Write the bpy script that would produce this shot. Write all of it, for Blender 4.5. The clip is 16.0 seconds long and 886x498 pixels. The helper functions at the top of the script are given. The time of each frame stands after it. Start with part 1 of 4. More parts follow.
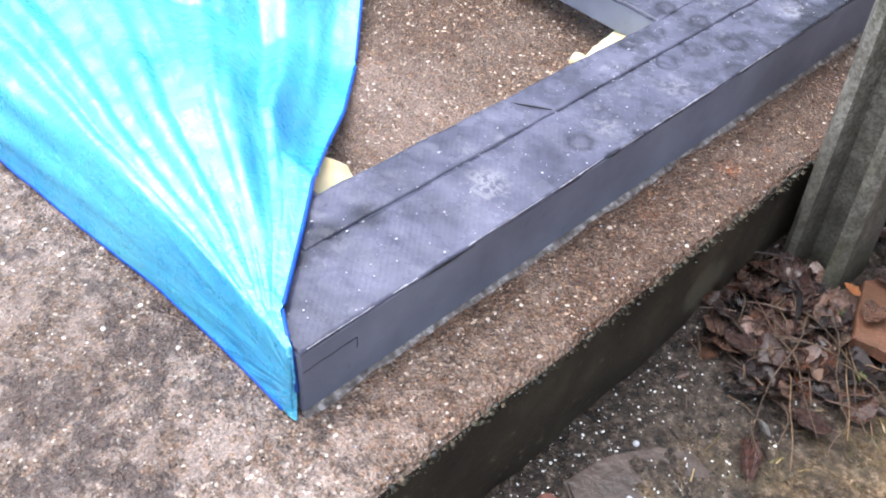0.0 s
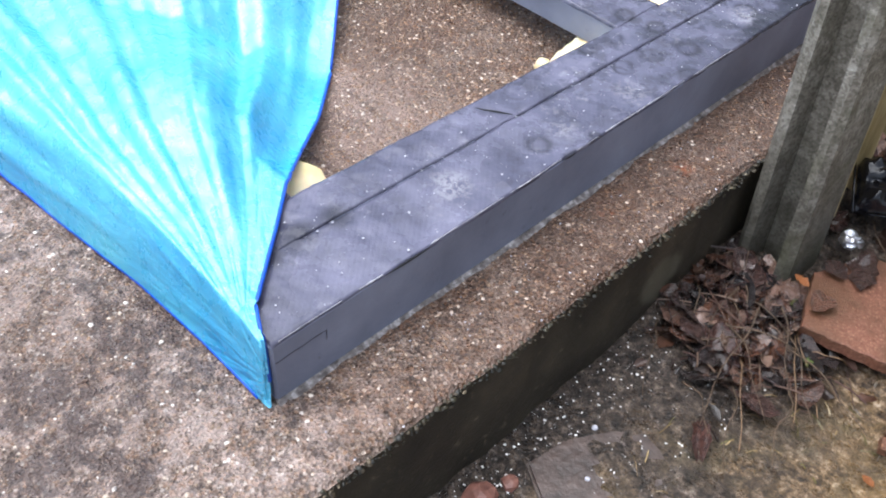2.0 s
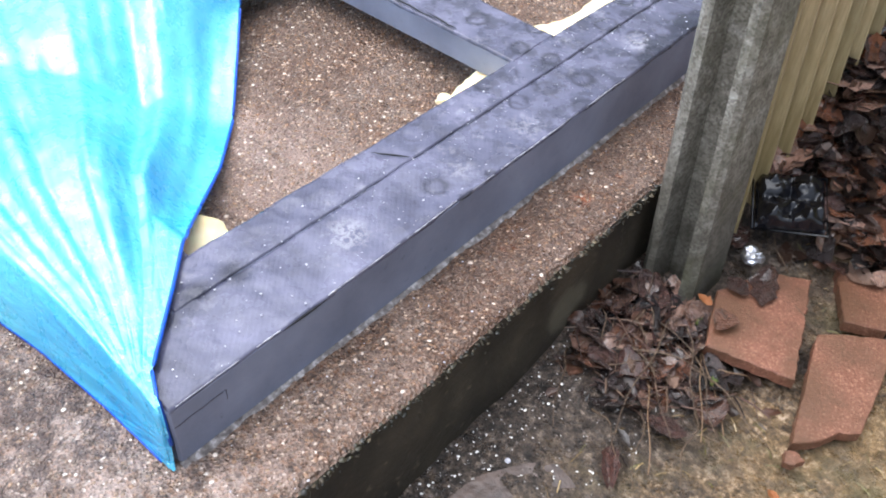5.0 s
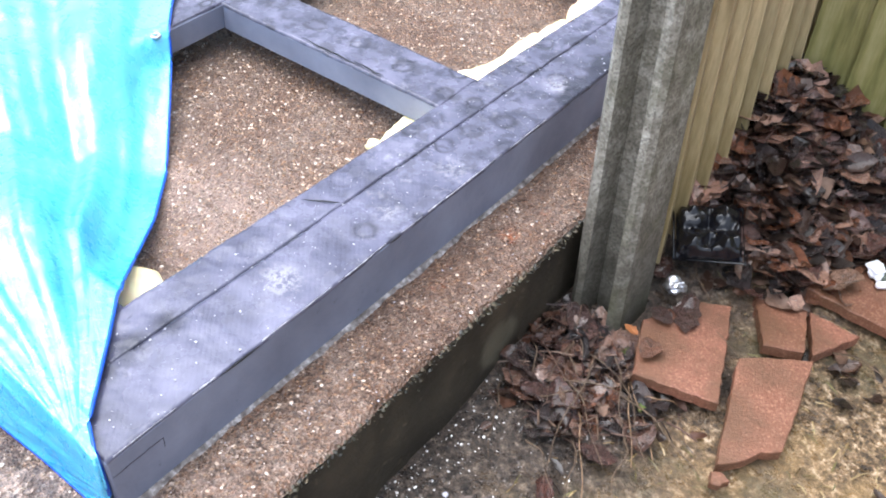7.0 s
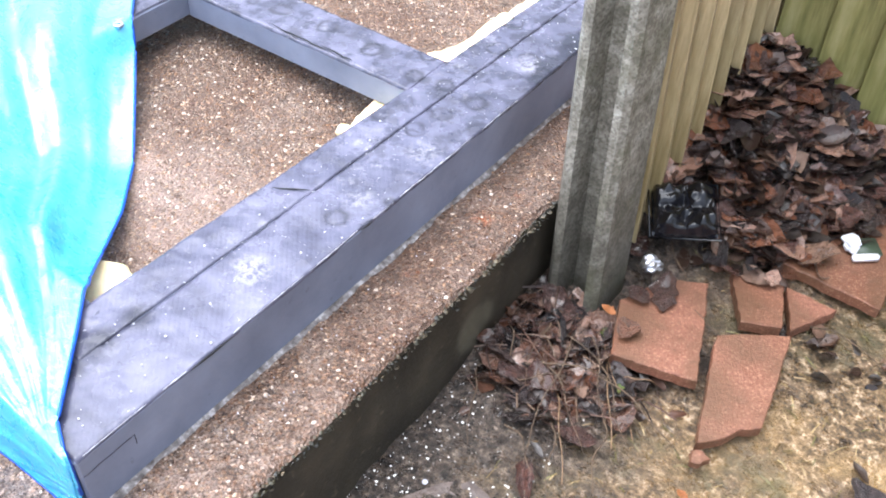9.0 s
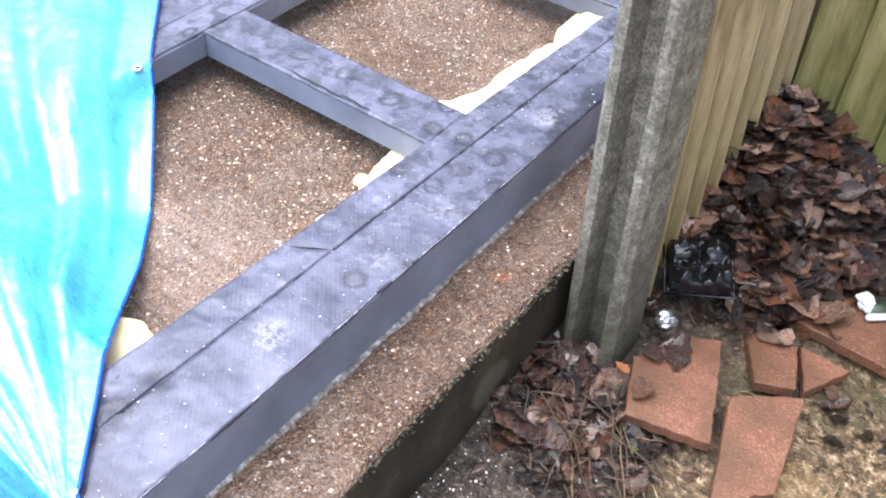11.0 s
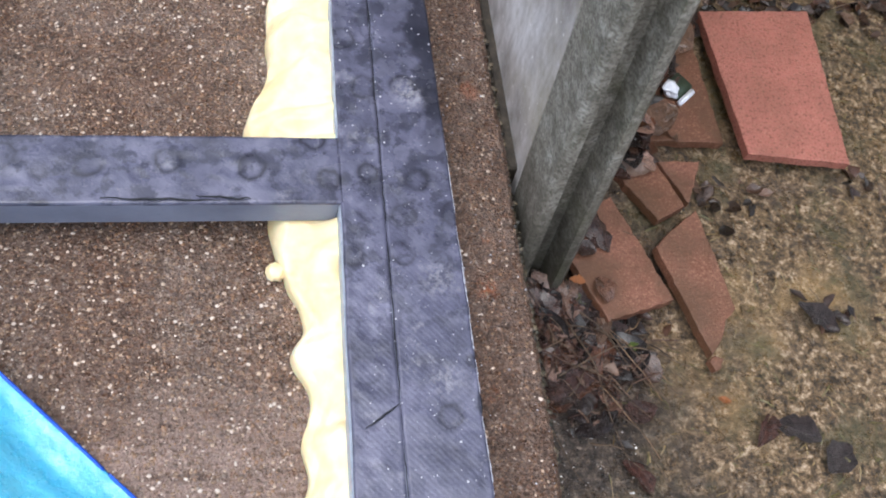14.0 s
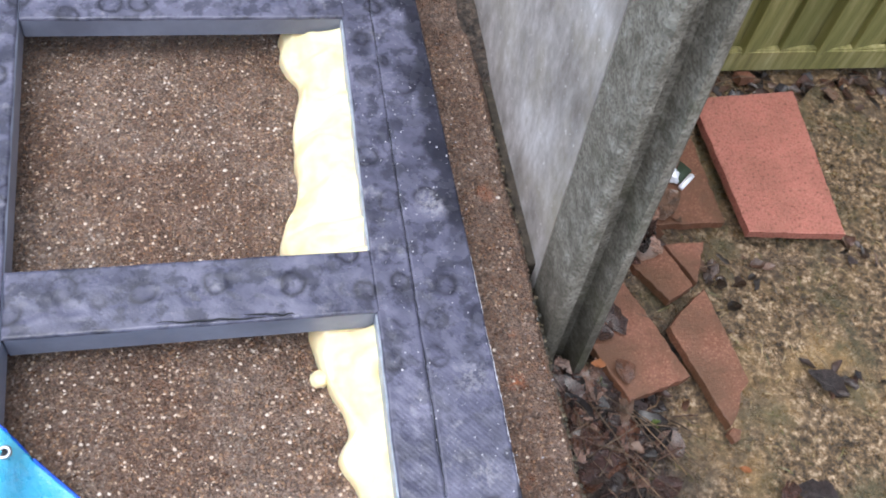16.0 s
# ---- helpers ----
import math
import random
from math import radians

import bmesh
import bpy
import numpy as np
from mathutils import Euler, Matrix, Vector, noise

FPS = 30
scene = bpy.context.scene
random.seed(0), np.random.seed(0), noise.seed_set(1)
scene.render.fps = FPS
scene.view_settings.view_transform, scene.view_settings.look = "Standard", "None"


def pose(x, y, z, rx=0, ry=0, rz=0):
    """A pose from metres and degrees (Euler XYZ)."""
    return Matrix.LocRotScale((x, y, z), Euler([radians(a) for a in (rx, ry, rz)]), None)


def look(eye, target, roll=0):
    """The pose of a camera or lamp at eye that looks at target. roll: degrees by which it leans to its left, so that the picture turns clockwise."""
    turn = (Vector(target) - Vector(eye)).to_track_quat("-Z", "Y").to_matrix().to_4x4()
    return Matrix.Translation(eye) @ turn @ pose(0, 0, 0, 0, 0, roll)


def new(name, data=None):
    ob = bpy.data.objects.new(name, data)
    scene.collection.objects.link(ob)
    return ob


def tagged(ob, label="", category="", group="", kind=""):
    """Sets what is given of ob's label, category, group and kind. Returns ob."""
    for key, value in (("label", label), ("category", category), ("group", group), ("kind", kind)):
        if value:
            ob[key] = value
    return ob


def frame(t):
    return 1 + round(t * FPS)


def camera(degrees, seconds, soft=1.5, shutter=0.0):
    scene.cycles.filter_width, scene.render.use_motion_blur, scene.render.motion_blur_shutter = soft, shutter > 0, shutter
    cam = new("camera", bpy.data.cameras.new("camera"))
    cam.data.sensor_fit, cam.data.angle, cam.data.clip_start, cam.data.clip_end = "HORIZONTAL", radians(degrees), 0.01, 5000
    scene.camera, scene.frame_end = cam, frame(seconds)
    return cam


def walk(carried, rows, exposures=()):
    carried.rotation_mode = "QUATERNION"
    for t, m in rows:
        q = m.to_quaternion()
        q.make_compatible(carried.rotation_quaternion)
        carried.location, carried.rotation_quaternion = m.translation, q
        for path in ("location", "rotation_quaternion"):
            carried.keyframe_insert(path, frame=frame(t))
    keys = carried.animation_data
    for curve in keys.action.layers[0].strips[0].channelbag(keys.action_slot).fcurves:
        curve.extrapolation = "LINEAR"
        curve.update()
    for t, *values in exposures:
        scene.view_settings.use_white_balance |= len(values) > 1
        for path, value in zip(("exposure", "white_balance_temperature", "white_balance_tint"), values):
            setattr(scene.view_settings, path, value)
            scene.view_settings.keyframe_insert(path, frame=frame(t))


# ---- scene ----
cam = camera(48.0, 16.0, soft=1.9)
PATH = [
    (0, (0.533, -0.351, 0.858), (-0.463, 0.68, -0.536), 3.5),
    (0.5, (0.585, -0.399, 0.854), (-0.423, 0.655, -0.515), 5.8),
    (1, (0.614, -0.397, 0.863), (-0.41, 0.67, -0.483), 4.5),
    (1.5, (0.605, -0.387, 0.886), (-0.406, 0.651, -0.492), 3.6),
    (2, (0.598, -0.361, 0.916), (-0.391, 0.669, -0.485), 3.0),
    (2.5, (0.582, -0.334, 0.928), (-0.377, 0.684, -0.502), 3.9),
    (3, (0.585, -0.313, 0.929), (-0.363, 0.72, -0.497), 3.3),
    (3.5, (0.59, -0.305, 0.934), (-0.328, 0.754, -0.492), 3.8),
    (4, (0.585, -0.303, 0.955), (-0.35, 0.743, -0.47), 2.3),
    (4.5, (0.614, -0.301, 0.959), (-0.323, 0.781, -0.438), 2.5),
    (6.8, (0.656, -0.262, 1.015), (-0.239, 0.861, -0.377), 0.4),
    (7, (0.668, -0.298, 1.005), (-0.215, 0.897, -0.334), 2.6),
    (7.5, (0.68, -0.372, 0.986), (-0.139, 0.86, -0.359), 4.9),
    (8, (0.632, -0.328, 0.971), (-0.189, 0.871, -0.403), 5.0),
    (8.5, (0.627, -0.299, 0.963), (-0.117, 0.929, -0.429), 6.0),
    (9, (0.669, -0.279, 0.996), (-0.17, 0.92, -0.367), 2.0),
    (9.2, (0.676, -0.274, 1.0), (-0.192, 0.915, -0.354), 1.2),
    (11.5, (0.537, -0.218, 1.082), (-0.289, 0.974, -0.295), 3.4),
    (12, (0.242, -0.042, 1.09), (-0.373, 0.996, -0.505), 4.4),
    (12.5, (-0.034, -0.031, 1.115), (-0.081, 1.008, -0.593), 20.8),
    (13, (-0.189, 0.005, 1.24), (-0.114, 0.986, -0.501), 20.6),
    (13.5, (-0.277, 0.128, 1.209), (0.036, 0.986, -0.57), 22.2),
    (14, (-0.325, 0.114, 1.261), (0.133, 0.996, -0.475), 23.4),
    (14.5, (-0.411, 0.021, 1.333), (0.176, 0.987, -0.316), 20.3),
    (15, (-0.402, 0.076, 1.356), (0.096, 1.074, -0.304), 16.4),
    (15.5, (-0.391, 0.09, 1.353), (0.077, 1.072, -0.325), 17.1),
    (16, (-0.386, 0.126, 1.373), (0.075, 1.112, -0.304), 17.9),
]
EXPOSURES = [(0, 1.30, 5950, 10), (0.5, 1.08, 5950, 10), (2, 1.06, 5950, 10), (3.5, 1.07, 5950, 10), (4.7, 1.25, 5950, 10), (7, 1.65, 5950, 10), (9.2, 1.9, 5950, 10), (11.5, 1.50, 5950, 10), (12, 1.05, 5950, 10),
             (12.5, 0.65, 5950, 10), (14, 0.65, 5950, 10), (15, 0.80, 5950, 10), (16, 0.84, 5950, 10)]
walk(cam, [(t, look(eye, target, roll)) for t, eye, target, roll in PATH], EXPOSURES)

# ---- world and light: overcast, wet day ----
world = bpy.data.worlds.new("world")
scene.world = world
world.use_nodes = True
wn, wl = world.node_tree.nodes, world.node_tree.links
sky = wn.new("ShaderNodeTexSky")
sky.sky_type, sky.sun_disc = "NISHITA", False
sky.sun_elevation, sky.sun_rotation = radians(74), radians(242)
sky.air_density, sky.dust_density, sky.ozone_density = 1.0, 4.0, 1.0
pale = wn.new("ShaderNodeHueSaturation")
pale.inputs["Saturation"].default_value = 0.4
wl.new(sky.outputs[0], pale.inputs["Color"])
wl.new(pale.outputs[0], wn["Background"].inputs[0])
wn["Background"].inputs[1].default_value = 0.13
sun = new("sun", bpy.data.lights.new("sun", "SUN"))
sun.data.energy, sun.data.angle, sun.data.color = 1.4, radians(80), (1.0, 0.98, 0.95)
sun.matrix_world = look((-0.75, -0.4, 3.0), (0, 0, 0))


# ---- material helpers ----
def srgb(r, g, b):
    return tuple((c / 255 / 12.92) if c < 10.3 else (((c / 255) + 0.055) / 1.055) ** 2.4 for c in (r, g, b)) + (1.0,)


class Nodes:
    """A small builder for one procedural material."""

    def __init__(self, name):
        self.m = bpy.data.materials.new(name)
        self.m.use_nodes = True
        self.t = self.m.node_tree
        self.p = self.t.nodes["Principled BSDF"]
        self.co = self.add("ShaderNodeTexCoord").outputs["Object"]

    def add(self, kind):
        return self.t.nodes.new(kind)

    def wire(self, a, b):
        self.t.links.new(a, b)

    def noise(self, scale, detail=5, rough=0.6, stretch=None, seed=0.0):
        n = self.add("ShaderNodeTexNoise")
        n.inputs["Scale"].default_value, n.inputs["Detail"].default_value = scale, detail
        n.inputs["Roughness"].default_value = rough
        mp = self.add("ShaderNodeMapping")
        mp.inputs["Location"].default_value = (seed, seed * 0.7, seed * 1.3)
        mp.inputs["Scale"].default_value = stretch or (1, 1, 1)
        self.wire(self.co, mp.inputs[0])
        self.wire(mp.outputs[0], n.inputs["Vector"])
        return n.outputs[0]

    def cells(self, scale, output="Color", feature="F1"):
        v = self.add("ShaderNodeTexVoronoi")
        v.feature = feature
        v.inputs["Scale"].default_value = scale
        self.wire(self.co, v.inputs["Vector"])
        return v.outputs[output]

    def ramp(self, fac, stops, ease="LINEAR"):
        r = self.add("ShaderNodeValToRGB")
        r.color_ramp.interpolation = ease
        e = r.color_ramp.elements
        while len(e) < len(stops):
            e.new(0.5)
        for el, (pos, col) in zip(e, stops):
            el.position = pos
            el.color = col if len(col) == 4 else (*col, 1)
        self.wire(fac, r.inputs[0])
        return r.outputs[0]

    def grey(self, fac, a, b, lo=0.0, hi=1.0):
        return self.ramp(fac, [(a, (lo,) * 3), (b, (hi,) * 3)])

    def mix(self, fac, a, b, mode="MIX"):
        n = self.add("ShaderNodeMix")
        n.data_type, n.blend_type = "RGBA", mode
        for sock, v in ((n.inputs[0], fac), (n.inputs[6], a), (n.inputs[7], b)):
            if isinstance(v, (int, float, tuple)):
                sock.default_value = v
            else:
                self.wire(v, sock)
        return n.outputs[2]

    def random(self):
        return self.add("ShaderNodeObjectInfo").outputs["Random"]

    def in_world(self):
        self.co = self.add("ShaderNodeNewGeometry").outputs["Position"]
        return self

    def spot(self, centre, r0, r1):
        far = self.add("ShaderNodeVectorMath")
        far.operation = "DISTANCE"
        self.wire(self.mix(0.03, self.co, self.noise(28, 4, 0.6, seed=centre[1] * 7)), far.inputs[0])
        far.inputs[1].default_value = tuple(c * 0.97 + 0.015 for c in centre)
        return self.grey(far.outputs["Value"], r0, r1, 1, 0)

    def island(self):
        return self.add("ShaderNodeNewGeometry").outputs["Random Per Island"]

    def axis(self, which):
        sx = self.add("ShaderNodeSeparateXYZ")
        self.wire(self.co, sx.inputs[0])
        return sx.outputs[which]

    def bump(self, *layers):
        last = None
        for height, dist, strength in layers:
            b = self.add("ShaderNodeBump")
            b.inputs["Distance"].default_value, b.inputs["Strength"].default_value = dist, strength
            self.wire(height, b.inputs["Height"])
            if last is not None:
                self.wire(last, b.inputs["Normal"])
            last = b.outputs[0]
        self.wire(last, self.p.inputs["Normal"])

    def done(self, colour=None, rough=None, **values):
        for sock, v in (("Base Color", colour), ("Roughness", rough)):
            if v is None:
                continue
            if isinstance(v, (int, float, tuple)):
                self.p.inputs[sock].default_value = v
            else:
                self.wire(v, self.p.inputs[sock])
        for k, v in values.items():
            self.p.inputs[k.replace("_", " ")].default_value = v
        return self.m


# ---- materials ----
def blotches(n):
    """Dark lichen and damp patches with ragged edges on the open slab."""
    ragged = n.mix(0.35, n.noise(6.5, 7, 0.72, seed=3), n.noise(38, 6, 0.7))
    patch = n.grey(ragged, 0.51, 0.55, 0.0, 0.7)
    open_side = n.grey(n.axis(1), -0.02, 0.12, 1.0, 0.1)
    return n.mix(1.0, patch, open_side, "MULTIPLY")


def earth(n):
    """Brown earth washed over the concrete between the beams and on its edge strip."""
    wash = n.grey(n.noise(7, 7, 0.72, seed=14), 0.34, 0.60, 0.25, 0.85)
    return n.mix(1.0, wash, n.grey(n.axis(1), -0.10, 0.14, 0.25, 1.0), "MULTIPLY")


def pale_band(n):
    """A pale band across the bay near the tarpaulin, streaked along x."""
    band = n.mix(1.0, n.grey(n.axis(1), 0.26, 0.36), n.grey(n.axis(1), 0.47, 0.58, 1, 0), "MULTIPLY")
    streak = n.grey(n.noise(22, 6, 0.7, (0.35, 2.4, 1), seed=23), 0.40, 0.60, 0.1, 0.75)
    inside = n.grey(n.axis(0), -0.22, -0.15, 1, 0)
    return n.mix(1.0, n.mix(1.0, band, streak, "MULTIPLY"), inside, "MULTIPLY")


def concrete_aggregate():
    n = Nodes("wet_aggregate_concrete").in_world()
    bw = n.add("ShaderNodeRGBToBW")
    n.wire(n.cells(230), bw.inputs[0])
    stones = n.ramp(bw.outputs[0], [(0.2, srgb(44, 34, 30)), (0.36, srgb(96, 74, 60)), (0.5, srgb(126, 104, 88)),
                                    (0.6, srgb(146, 110, 82)), (0.72, srgb(160, 144, 132)), (0.86, srgb(224, 212, 200))], "CONSTANT")
    fines = n.ramp(n.noise(190, 7, 0.8), [(0.36, srgb(34, 28, 24)), (0.5, srgb(106, 88, 76)), (0.66, srgb(196, 178, 162))])
    c = n.mix(0.55, stones, fines)
    bloom = n.mix(1.0, n.grey(n.noise(20, 8, 0.78, seed=4), 0.45, 0.57, 0, 0.75), n.grey(n.axis(1), 0.0, 0.16, 1.0, 0.35), "MULTIPLY")
    c = n.mix(bloom, c, n.mix(0.6, stones, srgb(214, 194, 184)))
    c = n.mix(blotches(n), c, srgb(58, 49, 50))
    c = n.mix(earth(n), c, (0.50, 0.36, 0.27, 1), "MULTIPLY")
    c = n.mix(pale_band(n), c, n.mix(0.55, fines, srgb(200, 172, 160)))
    c = n.mix(n.grey(n.noise(2.6, 4, 0.5, seed=9), 0.42, 0.62, 0, 0.35), c, srgb(76, 52, 38))
    for at, r1, k in (((0.064, 0.69, 0.0), 0.022, 0.9), ((0.088, 1.04, 0.0), 0.024, 0.7), ((0.074, 0.77, 0.0), 0.010, 0.7), ((0.05, 0.53, 0.0), 0.012, 0.6)):
        c = n.mix(n.mix(1.0, n.spot(at, r1 * 0.25, r1), n.grey(n.noise(85, 5, 0.7, seed=at[1] * 5), 0.42, 0.58, 0.0, k * 0.75), "MULTIPLY"), c, srgb(160, 90, 50))
    n.bump((n.noise(300, 3), 0.0025, 0.8), (n.cells(230, "Distance"), 0.004, 0.9), (n.noise(25), 0.006, 0.5))
    return n.done(c, n.grey(n.noise(60, 5), 0.35, 0.65, 0.16, 0.6))


def pebble_mat():
    n = Nodes("wet_pebbles").in_world()
    c = n.ramp(n.island(), [(0.0, srgb(70, 54, 44)), (0.2, srgb(120, 98, 78)), (0.4, srgb(150, 128, 106)), (0.55, srgb(150, 118, 90)),
                            (0.7, srgb(128, 118, 112)), (0.80, srgb(212, 196, 178)), (0.91, srgb(248, 242, 234))], "CONSTANT")
    c = n.mix(0.35, c, n.ramp(n.noise(300), [(0.3, srgb(70, 56, 48)), (0.7, srgb(190, 172, 154))]))
    c = n.mix(earth(n), n.mix(blotches(n), c, srgb(66, 56, 56)), (0.70, 0.55, 0.44, 1), "MULTIPLY")
    return n.done(c, 0.10)


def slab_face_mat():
    n = Nodes("wet_concrete_shaded_side").in_world()
    # wet mossy concrete; the shade on this side is put into the colour too
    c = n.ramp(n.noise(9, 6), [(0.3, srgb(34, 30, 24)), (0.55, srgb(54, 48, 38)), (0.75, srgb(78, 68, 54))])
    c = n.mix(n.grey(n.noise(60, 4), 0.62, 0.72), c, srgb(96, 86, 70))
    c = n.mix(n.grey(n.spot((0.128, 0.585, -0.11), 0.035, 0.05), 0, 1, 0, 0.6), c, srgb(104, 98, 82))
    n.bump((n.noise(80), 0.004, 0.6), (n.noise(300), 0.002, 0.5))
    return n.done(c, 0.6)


H_TOP = 0.10


def membrane_mat():
    n = Nodes("grey_ribbed_membrane")
    w = n.add("ShaderNodeTexWave")
    w.inputs["Scale"].default_value, w.inputs["Distortion"].default_value = 50, 0.5
    w.inputs["Detail"].default_value = 1
    mp = n.add("ShaderNodeMapping")
    mp.inputs["Rotation"].default_value = (0, 0, radians(-41))
    n.wire(n.co, mp.inputs[0])
    n.wire(mp.outputs[0], w.inputs["Vector"])
    big = n.noise(13, 5, 0.6)
    c = n.ramp(big, [(0.28, srgb(60, 60, 75)), (0.48, srgb(89, 89, 108)), (0.7, srgb(112, 111, 131))])
    stain = n.noise(26, 5, 0.65, seed=3)
    c = n.mix(n.mix(1.0, n.grey(stain, 0.50, 0.57, 0, 0.65), n.grey(n.axis(1), 0.40, 0.75, 0.2, 1.0), "MULTIPLY"), c, srgb(46, 47, 60))
    scuff = n.noise(21, 7, 0.72, seed=7)
    c = n.mix(n.grey(scuff, 0.60, 0.74, 0, 0.6), c, srgb(158, 156, 162))
    v = n.add("ShaderNodeTexVoronoi")
    v.inputs["Scale"].default_value, v.inputs["Randomness"].default_value = 15, 0.75
    wob = n.mix(0.022, n.co, n.noise(26, 4, seed=11))
    n.wire(wob, v.inputs["Vector"])
    halo = n.ramp(v.outputs["Distance"], [(0.0, (0, 0, 0)), (0.18, (0.25, 0.25, 0.25)), (0.26, (1, 1, 1)), (0.31, (0.4, 0.4, 0.4)), (0.37, (0, 0, 0))])
    patchy = n.grey(n.noise(9, 3, seed=21), 0.38, 0.52, 0.35, 1.0)
    patchy = n.mix(1.0, patchy, n.grey(n.axis(1), 0.36, 0.5), "MULTIPLY")
    c = n.mix(n.mix(1.0, halo, patchy, "MULTIPLY"), c, srgb(42, 42, 54))
    for bx, by, br, k, tone in ((-0.055, 0.325, 0.038, 0.6, srgb(164, 162, 168)), (-0.112, 0.13, 0.03, 0.8, srgb(34, 35, 46)), (-0.108, 0.185, 0.028, 0.8, srgb(34, 35, 46)), (-0.10, 0.08, 0.022, 0.7, srgb(40, 41, 52)), (-0.035, 0.52, 0.03, 0.5, srgb(150, 148, 156)), (-0.03, 0.66, 0.035, 0.45, srgb(150, 148, 156)),
                                (-0.035, 0.96, 0.035, 0.6, srgb(160, 158, 164)), (-0.002, 0.93, 0.03, 0.8, srgb(34, 35, 48)), (-0.008, 1.06, 0.035, 0.8, srgb(34, 35, 48)),
                                (-0.012, 1.22, 0.05, 0.8, srgb(34, 35, 48)), (-0.10, 0.10, 0.035, 0.6, srgb(44, 45, 58))):
        far = n.add("ShaderNodeVectorMath")
        far.operation = "DISTANCE"
        n.wire(n.co, far.inputs[0])
        far.inputs[1].default_value = (bx, by, H_TOP)
        near = n.grey(far.outputs["Value"], br * 0.35, br, 1, 0)
        flecks = n.grey(n.noise(95, 6, 0.75, seed=bx * 50), 0.46, 0.56, 0, k) if tone[0] > 0.1 else n.grey(n.noise(40, 4, 0.6, seed=by * 9), 0.36, 0.46, 0, k)
        c = n.mix(n.mix(1.0, near, flecks, "MULTIPLY"), c, tone)
    # the outer edge stays wet and dark at the far end, with a wavy border
    reach = n.add("ShaderNodeMath")
    reach.operation = "MULTIPLY_ADD"
    reach.inputs[1].default_value = 0.11
    n.wire(n.noise(15, 5, 0.6, seed=37), reach.inputs[0])
    n.wire(n.axis(0), reach.inputs[2])
    wet = n.mix(1.0, n.grey(reach.outputs[0], 0.022, 0.034, 0, 0.85), n.grey(n.axis(1), 0.82, 0.96), "MULTIPLY")
    c = n.mix(wet, c, srgb(34, 35, 47))
    n.bump((n.noise(45, 4), 0.004, 0.35), (n.mix(1.0, w.outputs[0], n.grey(n.axis(1), 0.55, 0.85, 1.0, 0.2), "MULTIPLY"), 0.0012, 0.10), (n.noise(500, 2), 0.0006, 0.4))
    return n.done(c, n.grey(n.noise(24, 5, seed=2), 0.38, 0.62, 0.08, 0.38))


def timber_paint_mat():
    n = Nodes("grey_painted_side")
    c = n.ramp(n.noise(8, 5), [(0.3, srgb(102, 107, 125)), (0.7, srgb(132, 138, 158))])
    c = n.mix(n.grey(n.noise(70, 5, 0.7), 0.62, 0.75, 0, 0.5), c, srgb(64, 64, 74))
    n.bump((n.noise(120), 0.0015, 0.4), (n.noise(12), 0.004, 0.3))
    return n.done(c, 0.42)


def crust_mat():
    n = Nodes("pale_sealant_crust")
    c = n.ramp(n.noise(90, 4), [(0.36, srgb(76, 70, 68)), (0.54, srgb(124, 118, 116)), (0.68, srgb(178, 174, 174))])
    n.bump((n.noise(260), 0.002, 0.7))
    return n.done(c, 0.7)


def tarp_mat():
    n = Nodes("blue_plastic_tarpaulin")
    c = n.ramp(n.noise(5, 4), [(0.3, srgb(14, 172, 238)), (0.7, srgb(108, 224, 250))])
    # creases run out from the gathered corner
    n.in_world()
    out = n.add("ShaderNodeVectorMath")
    out.operation = "SUBTRACT"
    n.wire(n.co, out.inputs[0])
    out.inputs[1].default_value = (0.03, -0.02, 0.06)
    way = n.add("ShaderNodeVectorMath")
    way.operation = "NORMALIZE"
    n.wire(out.outputs[0], way.inputs[0])
    folds = []
    for scale, pull in ((9, 0.30), (30, 0.25)):
        both = n.mix(pull, way.outputs[0], out.outputs[0])
        f = n.add("ShaderNodeTexNoise")
        f.inputs["Scale"].default_value, f.inputs["Detail"].default_value, f.inputs["Distortion"].default_value = scale, 3, 0.4
        n.wire(both, f.inputs["Vector"])
        folds.append(f.outputs[0])
    n.bump((n.noise(18, 7, 0.7, (1, 1, 1)), 0.008, 0.5), (folds[0], 0.013, 0.5), (folds[1], 0.003, 0.3), (n.noise(90, 5), 0.002, 0.5))
    m = n.done(c, n.grey(n.noise(40, 4), 0.3, 0.7, 0.2, 0.38))
    n.p.inputs["IOR"].default_value = 2.5
    tr = n.add("ShaderNodeBsdfTranslucent")
    n.wire(c, tr.inputs[0])
    mx = n.add("ShaderNodeMixShader")
    mx.inputs[0].default_value = 0.18
    n.wire(n.p.outputs[0], mx.inputs[1])
    n.wire(tr.outputs[0], mx.inputs[2])
    n.wire(mx.outputs[0], n.t.nodes["Material Output"].inputs[0])
    return m


def foam_mat():
    n = Nodes("cream_expanding_foam")
    c = n.ramp(n.noise(18, 5), [(0.3, srgb(228, 206, 152)), (0.55, srgb(243, 228, 186)), (0.75, srgb(249, 239, 210))])
    n.bump((n.noise(60, 4), 0.003, 0.3))
    return n.done(c, 0.5, Subsurface_Weight=0.2, Subsurface_Scale=0.01)


